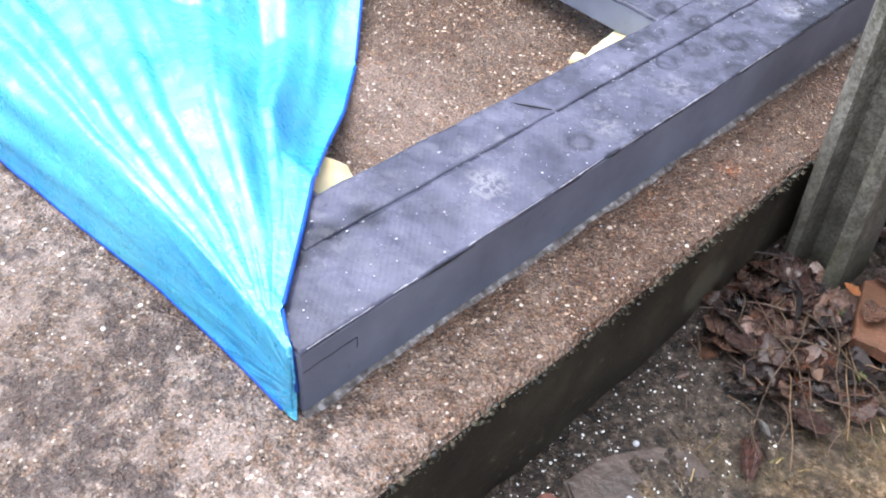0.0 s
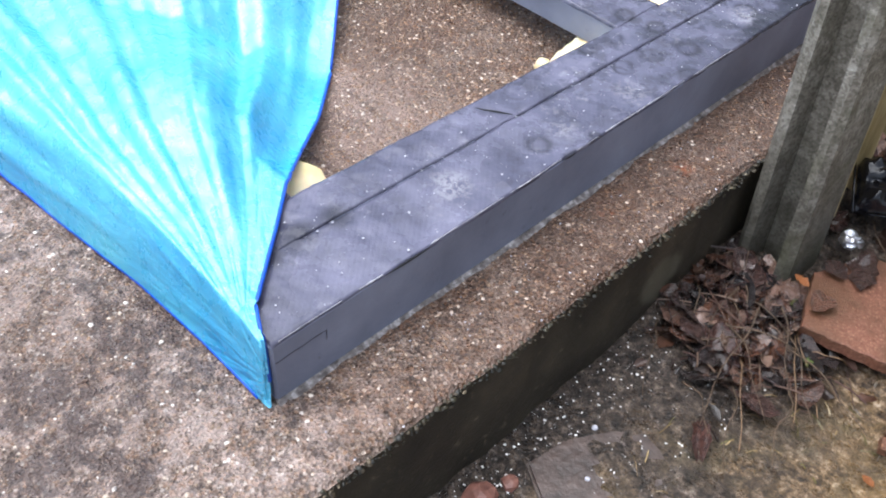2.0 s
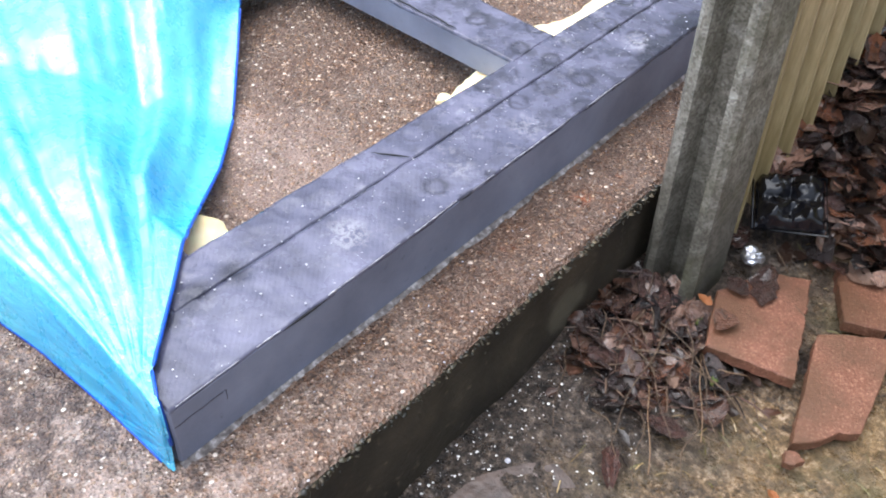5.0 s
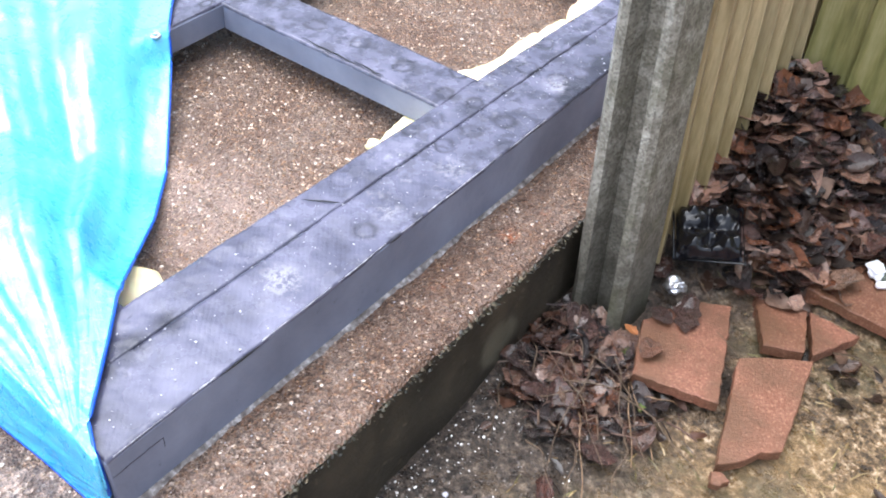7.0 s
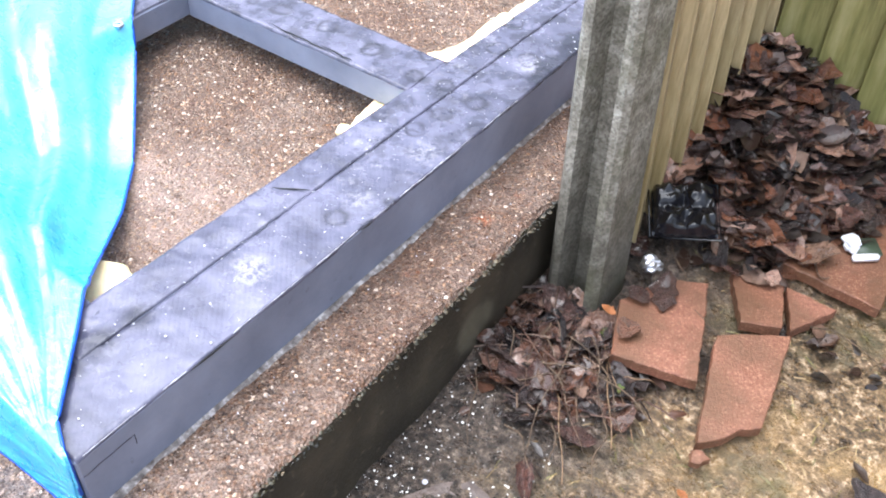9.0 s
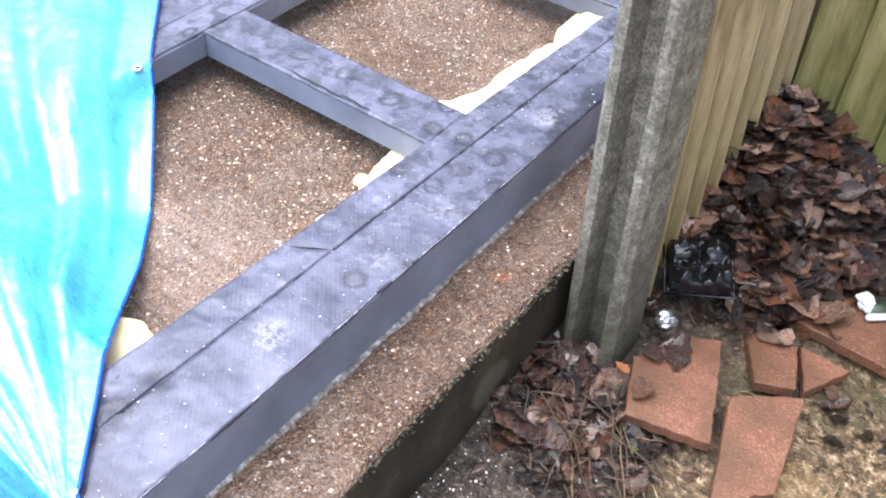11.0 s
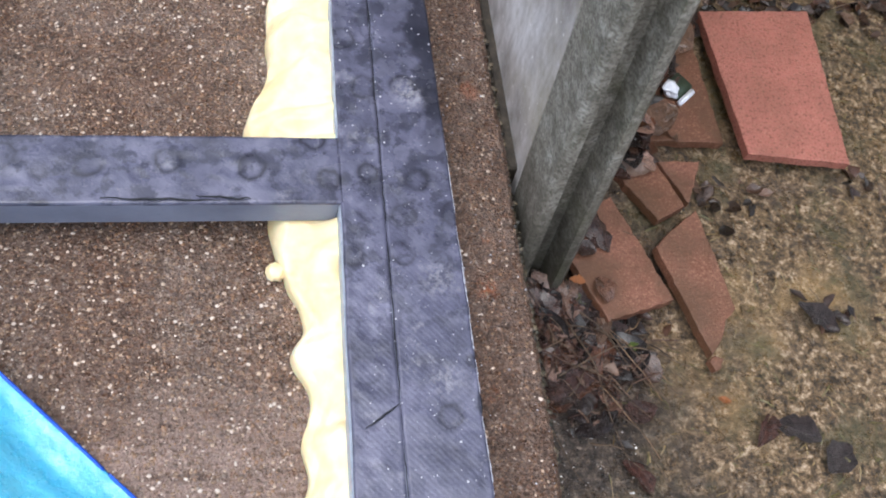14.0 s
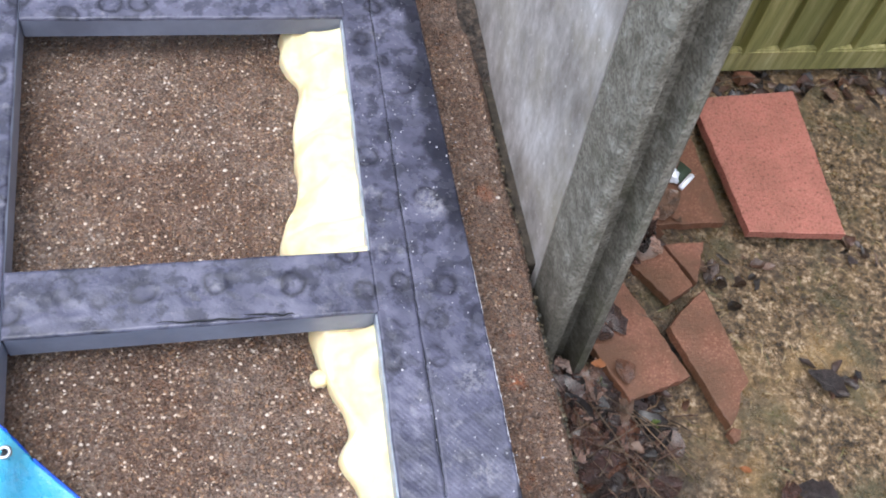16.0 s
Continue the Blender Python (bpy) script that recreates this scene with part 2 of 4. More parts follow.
def soil_mat():
    n = Nodes("mossy_soil")
    soil = n.ramp(n.noise(70, 8, 0.75), [(0.36, srgb(22, 18, 16)), (0.48, srgb(58, 49, 42)), (0.57, srgb(94, 81, 70)), (0.68, srgb(148, 134, 120))])
    moss = n.ramp(n.noise(75, 8, 0.75, seed=5), [(0.38, srgb(42, 34, 27)), (0.47, srgb(96, 78, 56)), (0.55, srgb(144, 118, 88)), (0.63, srgb(206, 184, 156))])
    moss = n.mix(n.grey(n.noise(5, 5, 0.6, seed=41), 0.5, 0.64, 0, 0.6), moss, srgb(164, 134, 90))
    moss = n.mix(n.grey(n.noise(7, 6, 0.7, seed=17), 0.50, 0.62, 0, 0.7), moss, srgb(84, 80, 56))
    moss = n.mix(n.grey(n.noise(8, 6, 0.7, (1, 2.0, 1), seed=30), 0.54, 0.66, 0, 0.6), moss, srgb(96, 81, 67))
    add = n.add("ShaderNodeMath")
    add.operation = "MULTIPLY_ADD"
    add.inputs[1].default_value = 0.9
    n.wire(n.noise(7, 6, 0.7, seed=2), add.inputs[0])
    n.wire(n.axis(0), add.inputs[2])
    c = n.mix(n.grey(add.outputs[0], 0.76, 1.05), soil, moss)
    c = n.mix(n.grey(n.noise(13, 6, 0.7, seed=12), 0.58, 0.68, 0, 0.65), c, srgb(57, 46, 40))
    n.bump((n.noise(45, 6, 0.7), 0.014, 0.8), (n.noise(220, 5), 0.005, 0.9))
    return n.done(c, n.grey(n.noise(34, 6, 0.7), 0.4, 0.65, 0.14, 0.75))


def post_mat():
    n = Nodes("weathered_concrete_post")
    c = n.ramp(n.noise(34, 8, 0.75), [(0.3, srgb(84, 80, 70)), (0.5, srgb(134, 129, 118)), (0.72, srgb(182, 178, 168))])
    grain = n.cells(260)
    bw = n.add("ShaderNodeRGBToBW")
    n.wire(grain, bw.inputs[0])
    c = n.mix(n.grey(bw.outputs[0], 0.25, 0.6, 0.5, 0), c, srgb(58, 53, 42))
    z = n.axis(2)
    edge = n.add("ShaderNodeMath")
    edge.operation = "MULTIPLY_ADD"
    edge.inputs[1].default_value = 0.22
    n.wire(n.noise(14, 5, seed=6), edge.inputs[0])
    n.wire(z, edge.inputs[2])
    c = n.mix(n.grey(edge.outputs[0], 0.2, 0.57, 0.92, 0), c, srgb(40, 38, 28))
    c = n.mix(n.grey(n.noise(8, 5, seed=8), 0.55, 0.7, 0, 0.35), c, srgb(88, 90, 58))
    n.bump((n.noise(240, 4), 0.002, 0.7), (n.noise(90, 4), 0.002, 0.4))
    return n.done(c, 0.7)


def board_mat(name, dark, mid, light, moss, amount):
    n = Nodes(name)
    g = n.noise(7, 7, 0.6, (7, 7, 0.5))
    c = n.ramp(g, [(0.32, dark), (0.5, mid), (0.68, light)])
    hue = n.ramp(n.random(), [(0, (0.72, 0.72, 0.7)), (1, (1.15, 1.12, 1.1))])
    c = n.mix(1.0, c, hue, "MULTIPLY")
    c = n.mix(n.grey(n.noise(5, 5, 0.6, seed=3), 0.4, 0.62, 0, amount), c, moss)
    n.bump((n.noise(30, 5, 0.6, (10, 10, 0.4)), 0.003, 0.6), (n.noise(160), 0.001, 0.5))
    return n.done(c, 0.7)


def panel_mat():
    """Sun-bleached grey board with soft runs, brown damp low down and pale flecks."""
    n = Nodes("weathered_grey_panel")
    c = n.ramp(n.noise(5, 7, 0.68, (2, 2, 1.3)), [(0.32, srgb(128, 122, 116)), (0.5, srgb(178, 172, 169)), (0.68, srgb(222, 218, 219))])
    c = n.mix(n.grey(n.noise(14, 6, 0.65, (3, 3, 0.6), seed=4), 0.50, 0.68, 0, 0.35), c, srgb(128, 122, 114))
    c = n.mix(n.grey(n.noise(4, 6, 0.7, seed=9), 0.48, 0.64, 0, 0.5), c, srgb(150, 140, 112))
    c = n.mix(n.grey(n.noise(70, 4, 0.6, seed=15), 0.66, 0.72, 0, 0.8), c, srgb(240, 238, 236))
    n.bump((n.noise(30, 5, 0.6, (8, 8, 0.5)), 0.002, 0.4), (n.noise(200), 0.001, 0.5))
    return n.done(c, 0.7)


def tile_mat(name, a, b, d, dirt=0.75):
    n = Nodes(name)
    base = n.ramp(n.random(), [(0, a), (0.5, b), (1, d)])
    sp = n.noise(240, 3, 0.7)
    c = n.mix(n.grey(sp, 0.54, 0.64, 0, 0.45), base, srgb(196, 150, 122))
    c = n.mix(n.grey(n.noise(190, 3, 0.7, seed=5), 0.54, 0.62, 0, 0.7), c, srgb(100, 58, 42))
    c = n.mix(n.grey(n.noise(10, 5, 0.65, seed=2), 0.42, 0.62, 0, dirt), c, srgb(88, 62, 42))
    n.bump((n.noise(320, 3), 0.0018, 0.8), (n.noise(40), 0.003, 0.4))
    return n.done(c, n.grey(n.noise(22), 0.35, 0.65, 0.35, 0.7))


def leaf_mat(name, cols):
    n = Nodes(name)
    c = n.ramp(n.island(), [(i / len(cols), srgb(*col)) for i, col in enumerate(cols)], "CONSTANT")
    c = n.mix(n.grey(n.noise(70, 5), 0.4, 0.7, 0, 0.6), c, srgb(48, 36, 28))
    n.bump((n.noise(120, 4), 0.003, 0.6))
    return n.done(c, n.grey(n.noise(30), 0.35, 0.65, 0.15, 0.5))


def plain_mat(name, a, b, rough=0.5, scale=40, bump=0.002, metal=0.0):
    n = Nodes(name)
    c = n.ramp(n.noise(scale, 5), [(0.3, srgb(*a)), (0.7, srgb(*b))])
    n.bump((n.noise(scale * 2, 4), bump, 0.5))
    return n.done(c, rough, Metallic=metal)


AGG, PEB, FACE = concrete_aggregate(), pebble_mat(), slab_face_mat()
MEMB, SIDE, CRUST = membrane_mat(), timber_paint_mat(), crust_mat()
TARP, FOAM, SOIL, POST = tarp_mat(), foam_mat(), soil_mat(), post_mat()
TILE = tile_mat("terracotta_paving", srgb(112, 72, 52), srgb(120, 79, 59), srgb(130, 85, 67))
PINK = tile_mat("pink_terracotta_paving", srgb(176, 110, 96), srgb(176, 110, 96), srgb(176, 110, 96), 0.25)
BOARD = board_mat("weathered_tan_board", srgb(112, 97, 70), srgb(166, 148, 114), srgb(206, 190, 152), srgb(134, 124, 74), 0.35)
PANEL = panel_mat()
GREEN = board_mat("green_algae_board", srgb(92, 88, 54), srgb(138, 132, 84), srgb(170, 162, 120), srgb(106, 110, 50), 0.45)
RAIL = board_mat("brown_fence_rail", srgb(38, 32, 26), srgb(62, 54, 45), srgb(88, 78, 66), srgb(50, 47, 32), 0.3)
LEAF = leaf_mat("dead_leaves", [(52, 39, 33), (76, 55, 44), (36, 30, 27), (104, 80, 66), (62, 44, 37), (30, 25, 24), (122, 98, 84), (82, 54, 40), (44, 38, 35), (68, 55, 50)])
def leaf_one_mat(name, k):
    n = Nodes(name)
    cols = [(62, 46, 39), (96, 70, 54), (44, 35, 32), (136, 108, 88), (78, 54, 45), (36, 30, 28), (158, 132, 112), (104, 68, 46), (58, 49, 46), (92, 74, 66), (120, 98, 78)]
    c = n.ramp(n.random(), [(i / len(cols), srgb(col[0] * k, col[1] * k * 0.96, col[2] * k)) for i, col in enumerate(cols)], "CONSTANT")
    c = n.mix(n.grey(n.noise(3.5, 5, 0.7), 0.45, 0.65, 0, 0.6), c, srgb(44, 34, 30))
    n.bump((n.noise(9, 5), 0.06, 0.6))
    return n.done(c, n.grey(n.noise(4), 0.35, 0.65, 0.08, 0.34), Coat_Weight=0.5, Coat_Roughness=0.1)


LEAF_ONE = leaf_one_mat("single_dead_leaf", 1.18)
LEAF_WET = leaf_one_mat("single_soaked_leaf", 0.92)
TWIG = plain_mat("twig_bark", (58, 46, 36), (104, 84, 64), 0.75, 90)
BLACK = plain_mat("black_plastic", (10, 10, 14), (24, 24, 30), 0.14, 60, 0.002)
FOIL = plain_mat("crumpled_foil", (200, 200, 206), (235, 235, 240), 0.28, 120, 0.003, 0.9)
WHITE = plain_mat("white_plastic", (226, 228, 238), (250, 250, 255), 0.3, 50, 0.001)
GREENPL = plain_mat("dark_green_card", (46, 58, 46), (74, 86, 70), 0.4, 50)
SPROUT = plain_mat("green_sprout", (58, 72, 28), (96, 108, 48), 0.5, 80)
YELLOW = plain_mat("yellow_leaf", (112, 62, 30), (156, 98, 52), 0.5, 80)
STONE = plain_mat("red_brown_stone", (96, 62, 54), (150, 106, 92), 0.4, 60, 0.003)
WORN = plain_mat("worn_pale_edge", (150, 150, 160), (206, 206, 214), 0.5, 150)
GREYSTEEL = plain_mat("eyelet_metal", (170, 172, 178), (214, 216, 222), 0.3, 90, 0.0005, 0.9)
HEM = plain_mat("deep_blue_hem", (0, 62, 178), (4, 92, 214), 0.35, 60, 0.001)
TRIM = plain_mat("pale_bare_edge", (140, 148, 162), (176, 184, 196), 0.4, 60, 0.001)
FLAT = plain_mat("wet_flat_stone", (50, 42, 38), (98, 82, 74), 0.35, 28, 0.006)
def grit_mat():
    n = Nodes("wet_grit")
    c = n.ramp(n.island(), [(0.0, srgb(44, 38, 34)), (0.3, srgb(74, 66, 60)), (0.6, srgb(112, 104, 98)), (0.80, srgb(226, 224, 220))], "CONSTANT")
    return n.done(c, 0.08)


def fringe_mat():
    n = Nodes("dark_moss_crumbs")
    c = n.ramp(n.island(), [(0.0, srgb(28, 26, 18)), (0.35, srgb(48, 44, 28)), (0.65, srgb(66, 56, 40)), (0.88, srgb(96, 84, 64))], "CONSTANT")
    return n.done(c, 0.4)


GRIT, FRINGE = grit_mat(), fringe_mat()
STRAW = plain_mat("pale_straw", (104, 80, 58), (142, 114, 84), 0.5, 90)
DARKLEAF = plain_mat("dark_wet_leaf", (34, 30, 30), (70, 60, 58), 0.3, 9, 0.05)
REDLEAF = plain_mat("red_brown_wet_leaf", (44, 27, 24), (92, 60, 50), 0.22, 9, 0.05)
SMEAR = plain_mat("dark_grey_lap", (52, 52, 66), (72, 72, 88), 0.4)
HOLE = plain_mat("eyelet_dark", (6, 8, 14), (14, 18, 28), 0.6)


# ---- mesh helpers ----
def thing(name, at, label, category, group="", kind=""):
    e = new(name)
    e.location = at
    e.empty_display_size = 0.05
    return tagged(e, label, category, group, kind)


def mesh_object(name, bm, material):
    me = bpy.data.meshes.new(name)
    bm.to_mesh(me)
    bm.free()
    me.materials.append(material)
    return new(name, me)


def adopt(ob, parent):
    ob.parent = parent
    chain, p = Matrix(), parent
    while p is not None:
        chain = p.matrix_basis @ chain if p.parent is None else p.parent.matrix_basis @ p.matrix_parent_inverse @ p.matrix_basis
        p = None
    ob.matrix_parent_inverse = chain.inverted()
    return ob


def part(name, bm, material, parent, label="", smooth=True):
    """One mesh, modelled in world coordinates, under a thing or a part."""
    ob = mesh_object(name, bm, material)
    if smooth:
        for f in ob.data.polygons:
            f.use_smooth = True
    adopt(ob, parent)
    return tagged(ob, label) if label else ob


def single(name, bm, material, label, category, group="", kind="", smooth=True):
    """A thing that is one mesh, with its origin under it."""
    xs = [v.co.copy() for v in bm.verts]
    lo = Vector([min(v[i] for v in xs) for i in range(3)])
    hi = Vector([max(v[i] for v in xs) for i in range(3)])
    o = Vector(((lo.x + hi.x) / 2, (lo.y + hi.y) / 2, lo.z))
    bmesh.ops.translate(bm, verts=bm.verts, vec=-o)
    ob = mesh_object(name, bm, material)
    ob.location = o
    if smooth:
        for f in ob.data.polygons:
            f.use_smooth = True
    return tagged(ob, label, category, group, kind)


def box(x0, x1, y0, y1, z0, z1, bevel=0.003, segs=2):
    bm = bmesh.new()
    bmesh.ops.create_cube(bm, size=1)
    bmesh.ops.scale(bm, vec=(x1 - x0, y1 - y0, z1 - z0), verts=bm.verts)
    bmesh.ops.translate(bm, vec=((x0 + x1) / 2, (y0 + y1) / 2, (z0 + z1) / 2), verts=bm.verts)
    if bevel:
        bmesh.ops.bevel(bm, geom=bm.edges[:], offset=bevel, segments=segs, affect="EDGES")
    return bm


def grid(us, vs, fn):
    """A sheet through fn(u, v) -> point."""
    bm = bmesh.new()
    rows = [[bm.verts.new(fn(u, v)) for v in vs] for u in us]
    for a, b in zip(rows, rows[1:]):
        for i in range(len(vs) - 1):
            bm.faces.new((a[i], b[i], b[i + 1], a[i + 1]))
    return bm


def span(a, b, n):
    return [a + (b - a) * i / n for i in range(n + 1)]


def smooth01(t):
    t = min(1.0, max(0.0, t))
    return t * t * (3 - 2 * t)


def along(points, s):
    """Linear interpolation in rows (s, ...values)."""
    if s <= points[0][0]:
        return points[0][1:]
    for p, q in zip(points, points[1:]):
        if s <= q[0]:
            f = (s - p[0]) / (q[0] - p[0])
            return tuple(a + (b - a) * f for a, b in zip(p[1:], q[1:]))
    return points[-1][1:]


def n3(x, y, z=0.0, f=1.0):
    return noise.noise(Vector((x * f, y * f, z * f)))


def prism(outline, z0, z1, wobble=0.0):
    """An upright block over a plan outline."""
    bm = bmesh.new()
    vs = [bm.verts.new((x, y, z0)) for x, y in outline]
    f = bm.faces.new(vs)
    f.normal_update()
    if f.normal.z > 0:
        f.normal_flip()
    r = bmesh.ops.extrude_face_region(bm, geom=[f])
    bmesh.ops.translate(bm, vec=(0, 0, z1 - z0), verts=[g for g in r["geom"] if isinstance(g, bmesh.types.BMVert)])
    bmesh.ops.recalc_face_normals(bm, faces=bm.faces)
    return bm


def tube(points, radius, sides=6):
    bm = bmesh.new()
    rings = []
    for i, p in enumerate(points):
        a, b = Vector(points[max(0, i - 1)]), Vector(points[min(len(points) - 1, i + 1)])
        d = (b - a).normalized()
        u = d.orthogonal().normalized()
        w = d.cross(u)
        r = radius[i] if isinstance(radius, (list, tuple)) else radius
        rings.append([bm.verts.new(Vector(p) + (u * math.cos(k * 2 * math.pi / sides) + w * math.sin(k * 2 * math.pi / sides)) * r) for k in range(sides)])
    for a, b in zip(rings, rings[1:]):
        for k in range(sides):
            bm.faces.new((a[k], a[(k + 1) % sides], b[(k + 1) % sides], b[k]))
    bm.faces.new(rings[0][::-1])
    bm.faces.new(rings[-1])
    return bm


# ---- the ground and the concrete slab ----
SLAB_X, GROUND, H = 0.128, -0.185, 0.10
BACK_Y = 1.45


def heap(x, y):
    """The leaf heap against the two fences."""
    return 0.13 * math.exp(-((x - 0.2) / 0.24) ** 2) * smooth01((y - 0.84) / 0.42) + 0.05 * math.exp(-((x - 0.2) / 0.5) ** 2 - ((y - 1.45) / 0.18) ** 2)


def soil_z(x, y):
    near = math.exp(-((x - 0.45) / 1.5) ** 2 - ((y - 0.6) / 1.5) ** 2)
    z = GROUND + near * (0.012 * n3(x, y, 0.3, 4.0) + 0.006 * n3(x, y, 1.3, 17.0) + 0.003 * n3(x, y, 2.2, 55.0))
    z += 0.03 * math.exp(-((x - 0.13) / 0.1) ** 2) * smooth01((y - 0.45) / 0.2)
    return z + (heap(x, y) if x > 0.1 and y < BACK_Y + 0.1 else 0)


def steps(lo, a, b, hi, n):
    return [lo, lo * 0.4 + a * 0.6, *span(a, b, n), hi * 0.1 + b * 0.9, hi]


ground = single("ground", grid(steps(-60, -0.1, 1.5, 60, 150), steps(-60, -0.6, 1.7, 60, 200), lambda x, y: (x, y, soil_z(x, y))), SOIL,
                "damp dark soil with patches of moss and dead grass", "ground", kind="structure")


def edge_x(y):
    return SLAB_X + 0.004 * n3(0, y, 0, 6) + 0.003 * n3(0, y, 5, 30)


def slab_z(x, y):
    return 0.002 * n3(x, y, 0, 8) + 0.0012 * n3(x, y, 3, 45) + 0.0008 * n3(x, y, 5, 120)


ys = [-2.5, -1.2, *span(-0.5, 1.6, 300), 3.2]
xs = [0.0, 0.35, *[0.35 + 0.65 * i / 130 for i in range(1, 131)]]


def slab_point(u, y):
    right = edge_x(y)
    x = -3.2 + (right + 3.2) * (1 - (1 - u) ** 1.7)
    drop = 0.006 * smooth01((x - (right - 0.008)) / 0.008)
    return (x, y, slab_z(x, y) - drop)


slab = single("pavement_slab", grid(xs, ys, slab_point), AGG, "wet concrete slab with exposed brown and white aggregate", "concrete slab", kind="structure")
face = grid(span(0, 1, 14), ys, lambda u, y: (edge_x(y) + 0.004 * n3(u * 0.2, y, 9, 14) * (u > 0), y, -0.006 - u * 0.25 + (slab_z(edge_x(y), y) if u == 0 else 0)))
part("slab_edge", face, FACE, slab, "wet broken edge of the slab, shade put into its dark colour")


def scatter_pebbles(count, x0, x1, y0, y1, zfn, lo, hi, seed):
    """Low domes of two rings and a top, joined."""
    rng = random.Random(seed)
    verts, faces = [], []
    for _ in range(count):
        x, y = rng.uniform(x0, x1), rng.uniform(y0, y1)
        r = lo + (hi - lo) * rng.random() ** 2.2
        a, sq, zz, up = rng.uniform(0, 6.28), rng.uniform(0.55, 1), zfn(x, y) - 0.0002, rng.uniform(0.25, 0.55)
        ca, sa, b = math.cos(a), math.sin(a), len(verts)
        qs = [r * rng.uniform(0.82, 1.12) for _ in range(5)]
        for k_r, k_z in ((1.0, 0.0), (0.72, 0.75)):
            for k in range(5):
                px, py = qs[k] * k_r * math.cos(k * 1.2566), qs[k] * k_r * sq * math.sin(k * 1.2566)
                verts.append((x + px * ca - py * sa, y + px * sa + py * ca, zz + r * up * k_z))
        verts.append((x, y, zz + r * up))
        for k in range(5):
            j = (k + 1) % 5
            faces += [(b + k, b + j, b + 5 + j, b + 5 + k), (b + 5 + k, b + 5 + j, b + 10)]
    me = bpy.data.meshes.new("pebbles")
    me.from_pydata(verts, [], faces)
    me.materials.append(PEB)
    for f in me.polygons:
        f.use_smooth = True
    return me


me = scatter_pebbles(24000, -0.85, 0.122, -0.35, 1.4, slab_z, 0.0011, 0.0040, 4)
tagged(adopt(new("slab_pebbles", me), slab), "small brown and white pebbles proud of the concrete", kind="stuff")
me = scatter_pebbles(11000, -0.66, -0.15, 0.2, 1.36, slab_z, 0.0012, 0.0040, 44)
tagged(adopt(new("slab_pebbles", me), slab), "wet pebbles thickly set between the beams", kind="stuff")
for count, x0, x1, seed in ((1700, 0.13, 0.20, 5), (1300, 0.19, 0.33, 55)):
    me = scatter_pebbles(count, x0, x1, -0.2, 0.62, lambda x, y: soil_z(x, y) + 0.0010, 0.0008, 0.0030, seed)
    me.materials[0] = GRIT
    tagged(adopt(new("soil_grit", me), ground), "pale grit and gravel on the wet soil", kind="stuff")

fringe = random.Random(71)
me = scatter_pebbles(1500, SLAB_X - 0.004, SLAB_X + 0.004, -0.3, 1.2, lambda x, y: -0.004 - 0.028 * abs(fringe.gauss(0, 0.6)) * (0.4 + abs(n3(0, y, 6, 9))), 0.0012, 0.0052, 72)
me.materials[0] = FRINGE
tagged(adopt(new("moss_fringe", me), slab), "dark moss and crumbs along the broken slab edge", kind="stuff")

# ---- the base frame of membrane-covered beams ----
BX0, BX1, SEAM = -0.150, 0.005, -0.093
SIDE_X = -0.660
Y1A, Y1B, Y2A, Y2B = 0.777, 0.880, 1.356, 1.46
frame_thing = thing("base_frame", (-0.3, 0.7, 0), "grey base frame of beams with ribbed membrane stuck on top", "base frame")


def skew(y):
    """The long beam's inner edge is not quite parallel to its outer edge."""
    return -0.0225 + 0.031 * y


def skewed(bm):
    for v in bm.verts:
        v.co.x += skew(v.co.y) * min(1.0, max(0.0, (BX1 - v.co.x) / (BX1 - BX0)))
    return bm


def dents(seed, x0, x1, y0, y1, pitch, lane):
    """Nail-head rings pressed into a membrane strip, along its longer side."""
    rng = random.Random(seed)
    out, s = [], (y0 if lane == "y" else x0) + 0.03
    while s < (y1 if lane == "y" else x1) - 0.02:
        c = rng.uniform(0.3, 0.7)
        out.append(((x0 + (x1 - x0) * c, s) if lane == "y" else (s, y0 + (y1 - y0) * c), rng.uniform(0.013, 0.022), rng.uniform(0.4, 1.0)))
        s += pitch * rng.uniform(0.7, 1.3)
    return out


def strip(x0, x1, y0, y1, z, rings, lift=0.0, cell=0.004, wavy=0.0015, droop=True, spread=0.0):
    def height(x, y):
        h = z + lift + 0.0016 * n3(x, y, 1, 22) + 0.0008 * n3(x, y, 4, 60)
        for (cx, cy), r, k in rings:
            d = math.hypot(x - cx, y - cy)
            if d < 0.05:
                d *= 1 + 0.8 * n3(x, y, cx + cy, 38)
                h += 0.55 * k * (0.0024 * math.exp(-((d - r) / 0.004) ** 2) - 0.0020 * math.exp(-(d / (r * 0.8)) ** 2))
        return h
    nx, ny = max(6, int((x1 - x0) / cell)), max(6, int((y1 - y0) / cell))

    def pt(u, v):
        uu, vv = min(max(u, 0), nx), min(max(v, 0), ny)
        y = y0 + (y1 - y0) * vv / ny
        left = x0 - spread * (1 - smooth01((y - 0.10 - 0.01 * n3(0, y, 2, 30)) / 0.03))
        x = left + (x1 - left) * uu / nx
        x += wavy * n3(0, y, x0, 18)
        hz = height(x, y)
        if u < 0 or u > nx or v < 0 or v > ny:
            hz -= 0.006 if droop else 0.002
        return (x, y, hz)
    return grid([-0.5, *range(nx + 1), nx + 0.5], [-0.5, *range(ny + 1), ny + 0.5], pt)


